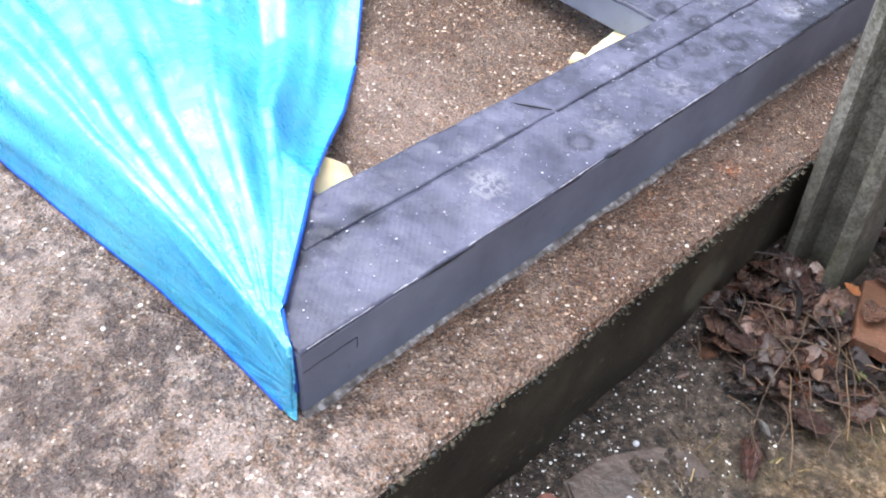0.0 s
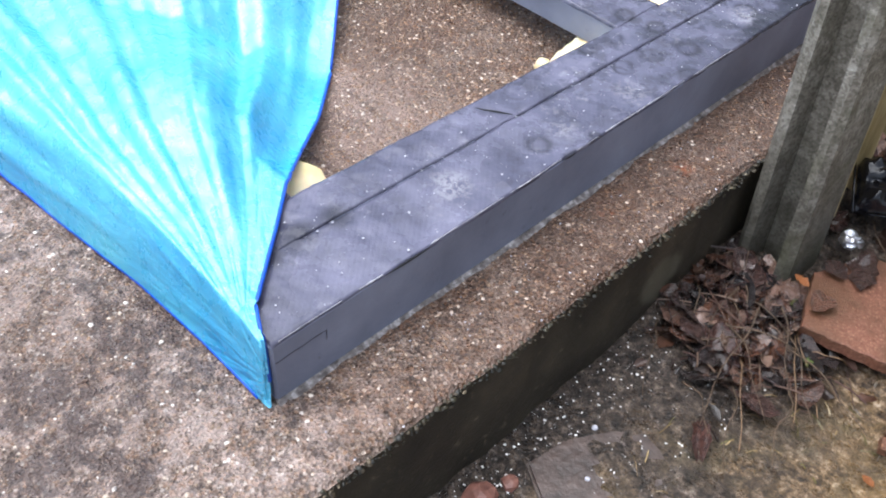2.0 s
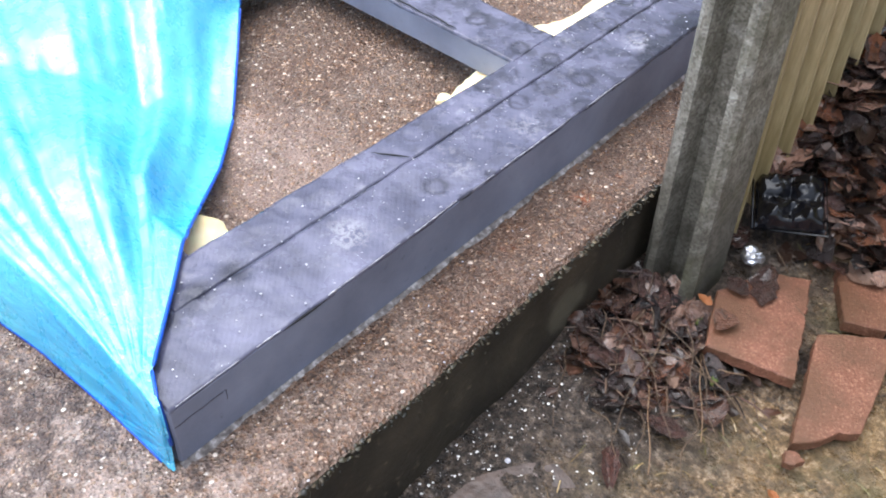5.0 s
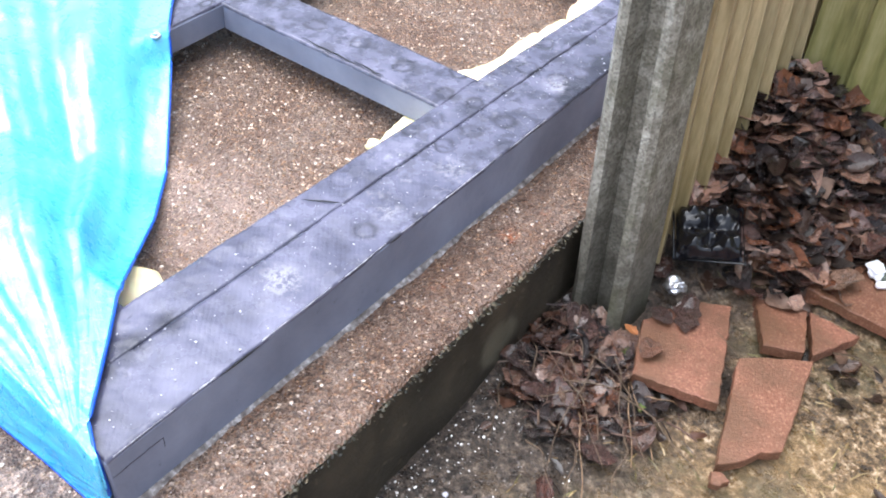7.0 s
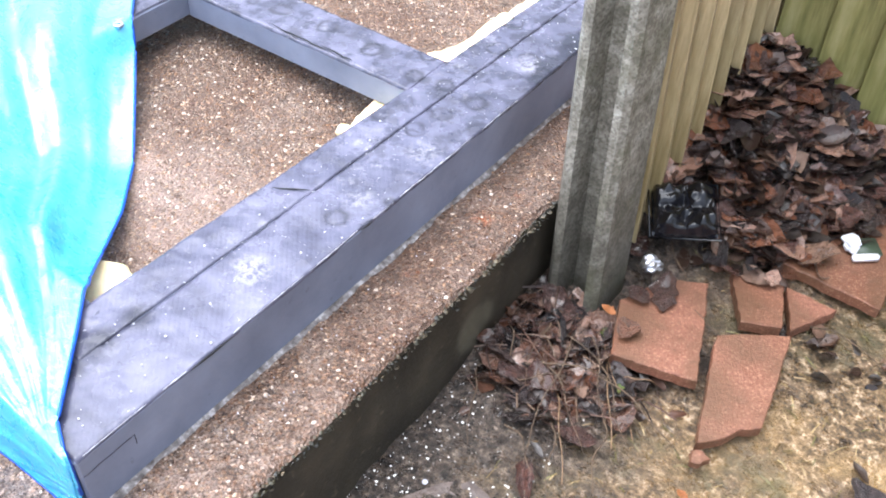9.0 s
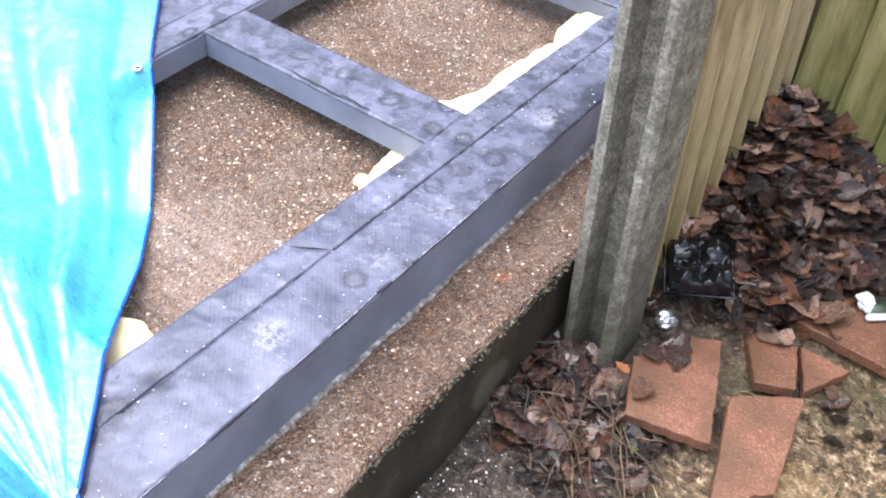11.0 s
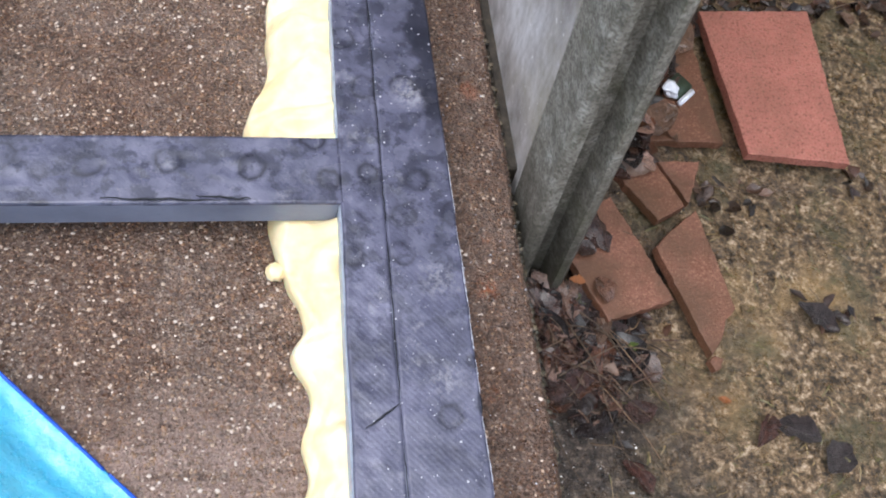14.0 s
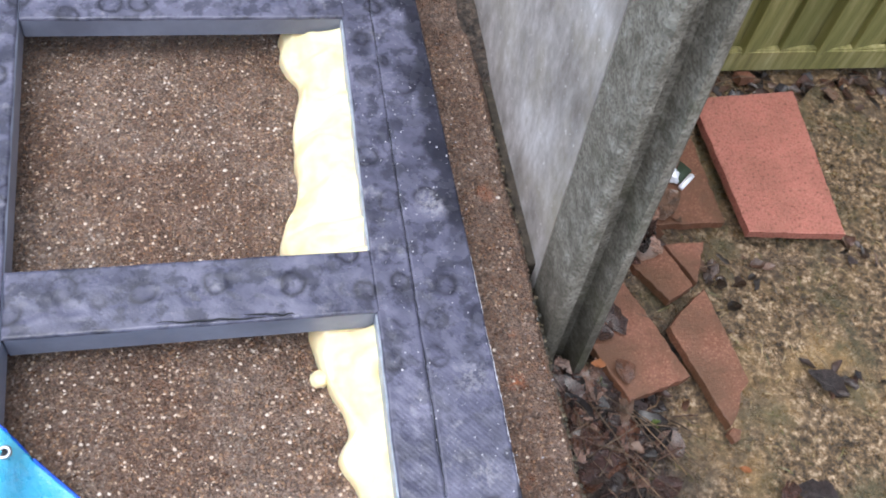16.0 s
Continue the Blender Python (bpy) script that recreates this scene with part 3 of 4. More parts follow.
def beam(name, x0, x1, y0, y1, strips, label, seed, foot=0.002):
    warp = skewed if name == "long_beam" else (lambda bm: bm)
    b = part(name, warp(box(x0, x1, y0, y1, foot, H - 0.004, 0.003, 1)), SIDE, frame_thing, label, False)
    for i, (a0, a1, c0, c1, pitch, lane, lift) in enumerate(strips):
        rings = dents(seed + i, a0, a1, c0, c1, pitch, lane) if pitch else []
        wide = SEAM + 0.003 - BX0 if a0 == SEAM + 0.001 else 0.0
        if wide:
            rings = [(c, r, 0.35 * k) for c, r, k in rings if c[1] > 0.42]
        part("membrane_strip", warp(strip(a0, a1, c0, c1, H - 0.002, rings, lift, spread=wide)), MEMB, b, "dark grey ribbed membrane with nail-head dents")
    return b


long_beam = beam("long_beam", BX0, BX1, 0.001, 2.3, [(BX0 - 0.002, SEAM - 0.001, 0.095, 2.3, 0.062, "y", 0.0007), (SEAM + 0.001, BX1, 0.003, 2.3, 0.11, "y", 0.0)],
                 "long grey beam on the slab edge", 11)
beam("cross_bar", SIDE_X, BX0 - 0.001, Y1A, Y1B, [(SIDE_X, BX0 + 0.002, Y1A, Y1B, 0.058, "x", 0.0012)], "grey cross bar between the beams", 21, 0.046)
beam("cross_bar", SIDE_X, BX0 + 0.0185, Y2A, Y2B, [(SIDE_X, BX0 + 0.021, Y2A, Y2B, 0.07, "x", 0.0012)], "grey cross bar between the beams", 31, 0.054)
beam("side_beam", SIDE_X - 0.165, SIDE_X - 0.001, 0.17, 2.3, [(SIDE_X - 0.165, SIDE_X - 0.07, 0.17, 2.3, 0.09, "y", 0.0), (SIDE_X - 0.068, SIDE_X - 0.003, 0.17, 2.3, 0.075, "y", 0.001)],
     "grey inner beam parallel to the long beam", 41, 0.046)
beam("end_beam", -1.6, BX0 - 0.001, 0.012, 0.165, [(-1.6, BX0 + 0.001, 0.012, 0.165, 0.1, "x", 0.0)], "grey end beam under the tarpaulin", 51)

part("edge_trim", skewed(box(BX0 - 0.0045, BX0 - 0.0003, 0.17, 2.3, H - 0.04, H - 0.010, 0.001, 1)), TRIM, long_beam, "pale bare inner edge", False)

# shadow at the lap of the two membrane strips, drawn dark; and tears
rng = random.Random(8)
seam_pts = [(SEAM + 0.0015 * n3(0, y, SEAM, 18) + rng.uniform(-0.0006, 0.0006), y, H - 0.0035) for y in span(0.27, 1.9, 150)]
part("seam", skewed(tube(seam_pts, [(0.0007 + 0.0009 * abs(n3(0, p[1], 7, 25))) * (0.35 + 0.65 * smooth01((p[1] - 0.30) / 0.2)) for p in seam_pts], 5)), HOLE, long_beam, "lap of two membrane strips, its shadow drawn as a dark line")
for seed, (x0, y0, x1, y1) in enumerate([(-0.46, 0.783, -0.31, 0.779), (-0.34, 0.786, -0.27, 0.781), (-0.145, 0.46, -0.10, 0.49)]):
    pts = [(x0 + (x1 - x0) * t, y0 + (y1 - y0) * t + 0.003 * n3(t, seed, 0, 6), H + 0.0025) for t in span(0, 1, 14)]
    part("tear", tube(pts, [0.0005 + 0.0010 * math.sin(math.pi * i / 14) for i in range(15)], 5), HOLE, long_beam if seed == 2 else frame_thing, "dark torn fold in the membrane")
# worn pale line on the outer top edge
for y0, y1 in ((0.012, 0.10), (0.125, 0.16), (0.235, 0.36), (0.372, 0.47), (0.50, 0.545), (0.56, 0.74), (0.76, 0.86)):
    pts = [(BX1 + 0.0015 * n3(0, y, SEAM + 0.001, 18) + 0.0004 * n3(0, y, 3, 90), y, H - 0.0016) for y in span(y0, y1, 24)]
    part("worn_edge", tube(pts, [0.0003 + 0.0016 * abs(n3(0, p[1], 2, 60)) for p in pts], 5), WORN, long_beam, "pale scuffed edge")
for y0, y1 in ((0.165, 0.232), (0.475, 0.498)):
    pts = [(BX1 + 0.001 + 0.0015 * n3(0, y, SEAM + 0.001, 18), y, H - 0.0045) for y in span(y0, y1, 16)]
    part("crack", tube(pts, [0.0006 + 0.0012 * math.sin(math.pi * i / 16) for i in range(17)], 5), HOLE, long_beam, "dark split along the edge")
# lapped lower strip at the corner, and the crust at the beam's foot
part("lap_seam", tube([(BX1 + 0.0008, y, 0.069 + 0.003 * n3(0, y, 3, 40)) for y in span(0.004, 0.075, 12)] + [(BX1 + 0.0004, 0.0755, 0.058), (BX1 + 0.0002, 0.075, 0.052)], 0.0005, 5), SMEAR, long_beam, "dark lapped seam")


def crust_pt(y, u):
    w = 0.005 + 0.006 * n3(0, y, 2, 16) + 0.003 * n3(0, y, 4, 47)
    x = BX1 - 0.002 + (w + 0.004) * u
    return (x, y, 0.0040 * (1 - u) ** 1.6 * (1 + 0.5 * n3(u, y, 8, 70)) + 0.0012 - 0.002 * (u == 1))


single("sealant_bead", grid(span(0.0, 1.9, 420), span(0, 1, 7), crust_pt), CRUST, "pale crumbly sealant along the foot of the beam", "sealant")


# ---- expanding foam ----
def foam_run(y0, y1, outline, seed):
    def pt(y, u):
        near = [along(outline, y + d) for d in (-0.012, -0.006, 0, 0.006, 0.012)]
        x, tall = (sum(p[k] for p in near) / 5 for k in (0, 1))
        wall = BX0 + skew(y) + 0.002
        closed = math.sqrt(max(0.0, min(1.0, (y - y0) / 0.03) * (2 - min(1.0, (y - y0) / 0.03))))
        w = (wall - x) * (0.35 + 0.65 * closed)
        bulge = 1 + 0.05 * n3(0, y, seed + 9, 26)
        lumpy = 0.9 + 0.55 * n3(u * 0.10, y, seed, 21) + 0.22 * n3(u * 0.1, y, seed + 3, 52)
        a = u * 0.5 * math.pi
        px = wall - w * bulge * math.sin(a) ** 0.8
        prof = math.cos(a) ** 0.6 if u < 1 else 0.0
        climb = 0.030 * max(0.0, 1 - u / 0.5) ** 1.2 * smooth01((y - 0.30) / 0.12)
        z = 0.001 + (tall * 1.15 * prof * max(0.4, lumpy) + climb * (0.8 + 0.5 * n3(0, y, seed, 30))) * closed
        # it swells under the cross bars
        for a0, b0, clear in ((Y1A, Y1B, 0.0445), (Y2A, Y2B, 0.0525)):
            if a0 - 0.004 < y < b0 + 0.004:
                z = min(z, clear)
        return (px, y + 0.001 * n3(u, y, seed, 40), z)
    return grid(span(y0, y1, int((y1 - y0) / 0.003)), [i / 22 for i in range(22)] + [0.98, 1.0], pt)


FOAM_A = [(0.27, -0.212, 0.02), (0.29, -0.21, 0.02), (0.33, -0.222, 0.022), (0.355, -0.21, 0.022), (0.38, -0.226, 0.028), (0.42, -0.205, 0.025),
          (0.45, -0.212, 0.028), (0.476, -0.216, 0.03), (0.51, -0.2, 0.025), (0.53, -0.197, 0.026), (0.56, -0.207, 0.03), (0.58, -0.224, 0.03), (0.6, -0.222, 0.032), (0.625, -0.2, 0.028),
          (0.66, -0.206, 0.03), (0.69, -0.222, 0.036), (0.705, -0.226, 0.04), (0.734, -0.234, 0.04), (0.775, -0.242, 0.046)]
FOAM_B = [(0.88, -0.268, 0.05), (0.95, -0.272, 0.05), (0.99, -0.262, 0.045), (1.02, -0.243, 0.04), (1.06, -0.232, 0.04), (1.12, -0.236, 0.045), (1.2, -0.228, 0.045), (1.25, -0.214, 0.04),
          (1.28, -0.212, 0.04), (1.3, -0.232, 0.045), (1.345, -0.24, 0.045)]
FOAM_C = [(1.4, -0.25, 0.05), (1.7, -0.235, 0.045), (2.2, -0.25, 0.05)]
single("foam_bead", foam_run(0.27, Y1A + 0.025, FOAM_A, 3), FOAM, "lumpy cream expanding foam along the beam's inner foot", "foam", "foam beads")
single("foam_bead", foam_run(Y1B - 0.03, Y2A + 0.025, FOAM_B, 6), FOAM, "broad lumpy cream expanding foam between cross bars", "foam", "foam beads")
single("foam_bead", foam_run(Y2B - 0.03, 2.2, FOAM_C, 8), FOAM, "lumpy cream expanding foam beyond the cross bar", "foam", "foam beads")


def lump(cx, cy, cz, r, sq, seed, sub=3, rough=0.22):
    bm = bmesh.new()
    bmesh.ops.create_icosphere(bm, subdivisions=sub, radius=1)
    for v in bm.verts:
        k = 1 + rough * noise.noise(v.co * 1.7 + Vector((seed, 0, 0))) + 0.5 * rough * noise.noise(v.co * 4.1 + Vector((0, seed, 0)))
        v.co = Vector((cx, cy, cz)) + Vector((v.co.x * r, v.co.y * r, v.co.z * r * sq)) * k
    return bm


single("foam_blob", lump(-0.236, 0.716, 0.011, 0.013, 0.9, 2, 3, 0.35), FOAM, "small knob of cream foam at the bead's side", "foam")
single("foam_blob", lump(-0.250, 0.222, 0.012, 0.056, 0.72, 5, 4, 0.10), FOAM, "round blob of cream foam by the tarpaulin", "foam")

# ---- the tarpaulin ----
RIGHT = [(0.0, 0.008, -0.010, 0.004), (0.02, 0.004, -0.004, 0.06), (0.04, -0.016, 0.004, 0.107), (0.07, -0.045, 0.020, 0.107), (0.2, -0.135, 0.118, 0.107), (0.34, -0.210, 0.196, 0.096),
         (0.45, -0.277, 0.262, 0.054), (0.55, -0.35, 0.349, 0.025), (0.66, -0.445, 0.448, 0.006), (0.8, -0.555, 0.555, 0.04), (1.0, -0.70, 0.695, 0.09), (1.3, -0.90, 0.90, 0.11), (2.2, -1.5, 1.5, 0.11)]
LEFT = [(0.0, 0.008, -0.012), (0.12, -0.117, -0.010), (0.25, -0.243, -0.014), (0.42, -0.406, -0.030), (0.61, -0.596, -0.046), (1.0, -0.98, -0.085), (2.2, -2.1, -0.2)]


def support(x, y):
    """What the sheet lies on: the end beam, the long beam's end, the side beam, slack between."""
    a = 1 - 0.9 * smooth01((y - 0.15) / 0.26)
    b = smooth01((x - (SIDE_X + 0.20)) / -0.24) * 0.95
    c = 1.0 if x > BX0 else smooth01((x - BX0 + 0.14) / 0.14)
    return 0.107 * max(a, b, c)


def tarp_pt(s, v):
    rx, ry, rim = along(RIGHT, s)
    lx, ly = along(LEFT, s)
    x, y = lx + (rx - lx) * v, ly + (ry - ly) * v
    g = smooth01(s / 0.5)
    wide = math.hypot(rx - lx, ry - ly)
    d0, d1 = v * wide, (1 - v) * wide
    edge = smooth01(d0 / 0.06) * smooth01(d1 / 0.05)
    broad = 0.045 * n3(v * 5, 0.2 * s, 1.0)
    pleat = 0.020 * n3(v * 12 + 0.3 * s, 0.5 * s, 5.0) + 0.007 * n3(v * 25 - 0.4 * s, 1.0 * s, 9.0)
    belly = 0.035 * math.sin(math.pi * v) * g
    crumple = 0.006 * n3(x, y, 0, 11) + 0.003 * n3(x, y, 3, 32) + 0.0012 * n3(x, y, 6, 75)
    rise = min(1.0, d0 / (0.011 + 0.028 * g)) * smooth01((0.012 - x) / 0.012)
    fine = smooth01(s / 0.7)
    z = support(x, y) * rise + g * ((broad + pleat * fine) * edge + belly) + crumple * g * edge + 0.004
    near = smooth01(1 - d1 / 0.09)
    z += (rim * max(0.05, rise) - z) * near
    solid = max(smooth01((0.240 - y) / 0.072) if x < 0 else 0.0, smooth01((x - BX0 + 0.075) / 0.072) if y > 0 else 0.0, smooth01((SIDE_X + 0.075 - x) / 0.072) if y > 0.15 else 0.0)
    z = max(z, 0.1085 * solid * rise)
    y -= 0.014 * g * (0.6 + n3(s * 2.0, rise * 2.4, 3.0)) * math.sin(math.pi * rise) if rise < 1 else 0.0
    tight = smooth01(s / 0.10) * (1 - 0.6 * g)
    y -= 0.009 * tight * max(-0.3, n3(rise * 3.1, s * 2.2, 7.0)) * math.sin(math.pi * rise) if rise < 1 else 0.0
    z += 0.005 * tight * abs(n3(v * 11, s * 1.5, 8.0)) * smooth01(d1 / 0.03) * rise
    return (x, y, max(z, 0.004 + 0.006 * g * abs(n3(s, v, 4, 9))))


vs = [0.16 * (i / 40) ** 1.5 for i in range(40)] + span(0.16, 1.0, 150)
tarp_bm = grid([2.2 * (i / 230) ** 1.35 for i in range(231)][1:], vs, tarp_pt)
tarp = single("tarpaulin", tarp_bm, TARP, "creased glossy blue plastic tarpaulin pulled to the frame's corner", "tarpaulin")
tarp.modifiers.new("thickness", "SOLIDIFY").thickness = 0.0012
# rolled hems and eyelet
for rows, off in ((RIGHT, 1.0), (LEFT, 0.0)):
    pts = [tarp_pt(s, off) for s in span(0.02, 1.6, 160)]
    part("hem", tube(pts, 0.0026, 6), HEM, tarp, "darker blue rolled hem")


def ring(center, r, t, sides=20):
    bm = bmesh.new()
    for i in range(sides):
        for j in range(6):
            a, b = i * 2 * math.pi / sides, j * math.pi / 3
            bm.verts.new(Vector(center) + Vector(((r + t * math.cos(b)) * math.cos(a), (r + t * math.cos(b)) * math.sin(a), t * math.sin(b))))
    bm.verts.ensure_lookup_table()
    for i in range(sides):
        for j in range(6):
            bm.faces.new([bm.verts[k] for k in (i * 6 + j, ((i + 1) % sides) * 6 + j, ((i + 1) % sides) * 6 + (j + 1) % 6, i * 6 + (j + 1) % 6)])
    return bm


def nearest_on_tarp(x, y):
    return min((tarp_pt(s, v) for s in span(0.3, 1.3, 120) for v in span(0.7, 1.0, 60)), key=lambda p: (p[0] - x) ** 2 + (p[1] - y) ** 2)


ex, ey, ez = nearest_on_tarp(-0.65, 0.615)
part("eyelet", ring((ex, ey, ez + 0.003), 0.007, 0.003), GREYSTEEL, tarp, "pale metal eyelet")
part("eyelet_hole", prism([(ex + 0.006 * math.cos(k * 0.52), ey + 0.006 * math.sin(k * 0.52)) for k in range(12)], ez + 0.001, ez + 0.0035), HOLE, tarp, "dark eyelet hole")

# ---- concrete fence post; it and the fences lean a little ----
LEAN_X, LEAN_Y = -0.045, 0.080


def leaning(bm, k=1.0):
    for v in bm.verts:
        v.co.x += LEAN_X * (v.co.z + 0.15)
        v.co.y += LEAN_Y * k * (v.co.z + 0.15)
    return bm



PX0, PX1, PY0, PY1 = 0.149, 0.241, 0.756, 0.868
c = 0.009
sx0, sx1 = PX0 + 0.024, PX1 - 0.024
outline = [(PX0 + c, PY0), (sx0 - 0.003, PY0), (sx0 + 0.004, PY0 + 0.046), (sx1 - 0.004, PY0 + 0.046), (sx1 + 0.003, PY0), (PX1 - c, PY0), (PX1, PY0 + c),
           (PX1, PY1 - c), (PX1 - c, PY1), (sx1 + 0.003, PY1), (sx1 - 0.005, PY1 - 0.028), (sx0 + 0.005, PY1 - 0.028), (sx0 - 0.003, PY1), (PX0 + c, PY1), (PX0, PY1 - c), (PX0, PY0 + c)]
bm = prism(outline, -0.3, 1.75)
bmesh.ops.bisect_plane(bm, geom=bm.verts[:] + bm.edges[:] + bm.faces[:], plane_co=(0, 0, 0), plane_no=(0, 0, 1))
single("fence_post", leaning(bm), POST, "weathered grey slotted concrete fence post, mossy at its foot", "fence post", smooth=False)

# ---- side fence ----
side_fence = thing("side_fence", (0.2, 1.6, -0.1), "weathered timber fence of overlapping feather-edge boards", "fence")


def wedge_board(width, z0, z1, near, far, lean):
    """A feather-edge board along +y, its face towards +x."""
    bm = bmesh.new()
    sec = [(0, 0), (near, 0), (far, width), (0, width)]
    lo = [bm.verts.new((x, y, z0)) for x, y in sec]
    hi = [bm.verts.new((x, y, z1)) for x, y in sec]
    bm.faces.new(lo)
    bm.faces.new(hi[::-1])
    for k in range(4):
        bm.faces.new((lo[k], hi[k], hi[(k + 1) % 4], lo[(k + 1) % 4]))
    bmesh.ops.recalc_face_normals(bm, faces=bm.faces)
    bmesh.ops.bevel(bm, geom=bm.edges[:], offset=0.0015, segments=1, affect="EDGES")
    for v in bm.verts:
        v.co.x, v.co.y = v.co.x + lean[0] * (v.co.z + 0.15), v.co.y + lean[1] * (v.co.z + 0.15)
    me = bpy.data.meshes.new("board")
    bm.to_mesh(me)
    bm.free()
    return me


BW, BP = 0.069, 0.070
side_me = wedge_board(BW, -0.13, 1.7, 0.027, 0.005, (LEAN_X, LEAN_Y))
side_me.materials.append(BOARD)
rng = random.Random(3)
for i in range(21):
    y = 0.858 + i * BP
    b = new("board", side_me)
    b.location = (0.194 + rng.uniform(-0.0012, 0.0012), y, rng.uniform(-0.01, 0.006))
    b.rotation_euler = (rng.uniform(-0.004, 0.004), 0, rng.uniform(-0.012, 0.012))
    adopt(b, side_fence)
part("rail", box(0.133, 0.152, 0.90, 2.3, -0.12, -0.012, 0.002, 1), RAIL, side_fence, "brown bottom rail", False)
part("back_panel", leaning(box(0.154, 0.1935, 0.872, 2.35, -0.12, 1.68, 0.001, 1)), PANEL, side_fence, "smooth weathered grey back of the fence", False)
part("rail", leaning(box(0.126, 0.1535, 0.882, 2.3, 0.80, 0.87, 0.004)), RAIL, side_fence, "grey middle rail", False)
part("rail", leaning(box(0.126, 0.1535, 0.882, 2.3, 1.5, 1.57, 0.004)), RAIL, side_fence, "grey top rail", False)

# ---- back fence ----
back_fence = thing("back_fence", (1.4, BACK_Y, -0.18), "green algae-covered feather-edge board fence above a gravel board", "fence")
back_me = wedge_board(0.093, -0.10, 1.6, 0.030, 0.008, (-0.08, 0))
back_me.materials.append(GREEN)
for i in range(29):
    b = new("board", back_me)
    b.matrix_basis = pose(0.215 + i * 0.090, BACK_Y + (0.006 if i % 2 else 0) + rng.uniform(-0.002, 0.002), rng.uniform(-0.008, 0.008), 0, 0, -90 + rng.uniform(-0.5, 0.5))
    adopt(b, back_fence)
# unseen dark sheet, added so that the gaps between boards look shaded
backing = box(0.24, 2.8, BACK_Y + 0.045, BACK_Y + 0.06, -0.17, 1.5, 0.002, 1)
for v in backing.verts:
    v.co.y += 0.08 * (v.co.z + 0.15)
part("backing", backing, RAIL, back_fence, "unseen dark sheet added behind the boards to shade their gaps", False)
part("gravel_board", box(0.24, 2.8, BACK_Y - 0.022, BACK_Y - 0.001, -0.152, -0.088, 0.004), GREEN, back_fence, "mossy horizontal gravel board", False)


# ---- broken terracotta paving ----
def broken_slab(outline, z, tilt, label, seed, thick=0.02, made_of=None):
    cx = sum(p[0] for p in outline) / len(outline)
    cy = sum(p[1] for p in outline) / len(outline)
    rng = random.Random(seed)
    fine = []
    for (ax, ay), (bx, by) in zip(outline, outline[1:] + outline[:1]):
        n = max(2, int(math.hypot(bx - ax, by - ay) / 0.011))
        for k in range(n):
            j = (0.0017 if k else 0.001) * (0.5 if made_of else 1.0)
            fine.append((ax + (bx - ax) * k / n - cx + rng.uniform(-j, j), ay + (by - ay) * k / n - cy + rng.uniform(-j, j)))
    bm = prism(fine, 0, thick)
    bmesh.ops.bevel(bm, geom=[e for e in bm.edges if e.verts[0].co.z > thick * 0.9 and e.verts[1].co.z > thick * 0.9], offset=0.0014, segments=1, affect="EDGES")
    ob = mesh_object("paving_slab", bm, made_of or TILE)
    ob.matrix_basis = pose(cx, cy, z - thick, tilt[0], tilt[1], 0)
    return tagged(ob, label, "paving slab", "broken terracotta slabs")


broken_slab([(0.262, 0.80), (0.296, 0.89), (0.358, 0.928), (0.434, 0.729), (0.305, 0.692)], -0.145, (0, 3), "broken terracotta slab with leaves on it by the post", 1)
broken_slab([(0.418, 0.826), (0.446, 0.853), (0.512, 0.900), (0.545, 0.712), (0.521, 0.692), (0.508, 0.662), (0.480, 0.632)], -0.150, (3, 4), "broken pointed piece of terracotta slab on soil", 2)
broken_slab([(0.379, 0.971), (0.450, 1.026), (0.494, 0.907), (0.436, 0.876)], -0.146, (-2, 1), "small broken piece of terracotta slab", 3)
broken_slab([(0.464, 1.002), (0.549, 1.003), (0.505, 0.914)], -0.149, (1, 2), "triangular chip of terracotta slab", 4)
broken_slab([(0.596, 1.28), (0.604, 1.04), (0.42, 1.04), (0.40, 1.12), (0.44, 1.24)], -0.140, (0, 2), "broken terracotta slab with litter lying on it", 5)
broken_slab([(0.36, 1.10), (0.40, 1.135), (0.43, 1.075), (0.382, 1.035)], -0.128, (2, -3), "small terracotta chip half under leaves", 6)
broken_slab([(0.622, 1.338), (0.869, 1.354), (0.845, 0.988), (0.638, 1.006)], -0.130, (0, 1), "large pinkish square terracotta slab", 7, 0.02, PINK)


broken_slab([(0.765, 1.425), (0.80, 1.428), (0.806, 1.405), (0.77, 1.40)], -0.150, (-14, 0), "small orange terracotta chip by the gravel board", 8)


broken_slab([(0.478, 0.624), (0.492, 0.634), (0.507, 0.629), (0.498, 0.612), (0.486, 0.608)], -0.168, (3, 7), "small orange terracotta crumb beside the pointed piece", 9, 0.014)


# ---- leaves, twigs, litter ----
def add_leaf(verts, faces, x, y, z, w, l, yaw, tip, roll, curl, rng):
    m = pose(x, y, z, tip, roll, yaw)
    b = len(verts)
    mids = [(0, 0), (0, 0.25 * l), (0, 0.5 * l), (0, 0.78 * l), (0, l)]
    sides = [(0.38 * w, 0.2 * l), (0.5 * w, 0.5 * l), (0.3 * w, 0.8 * l)]
    pts = list(mids) + sides + [(-a, c) for a, c in sides]
    for a, c in pts:
        h = curl * (a / w * 2) ** 2 * w + curl * 0.8 * ((c / l - 0.5) ** 2) * l + rng.uniform(-0.08, 0.08) * w
        verts.append(tuple(m @ Vector((a * rng.uniform(0.8, 1.2), c, h))))
    for f in ((0, 5, 1), (1, 5, 6, 2), (2, 6, 7, 3), (3, 7, 4), (0, 1, 8), (1, 2, 9, 8), (2, 3, 10, 9), (3, 4, 10)):
        faces.append(tuple(b + k for k in f))


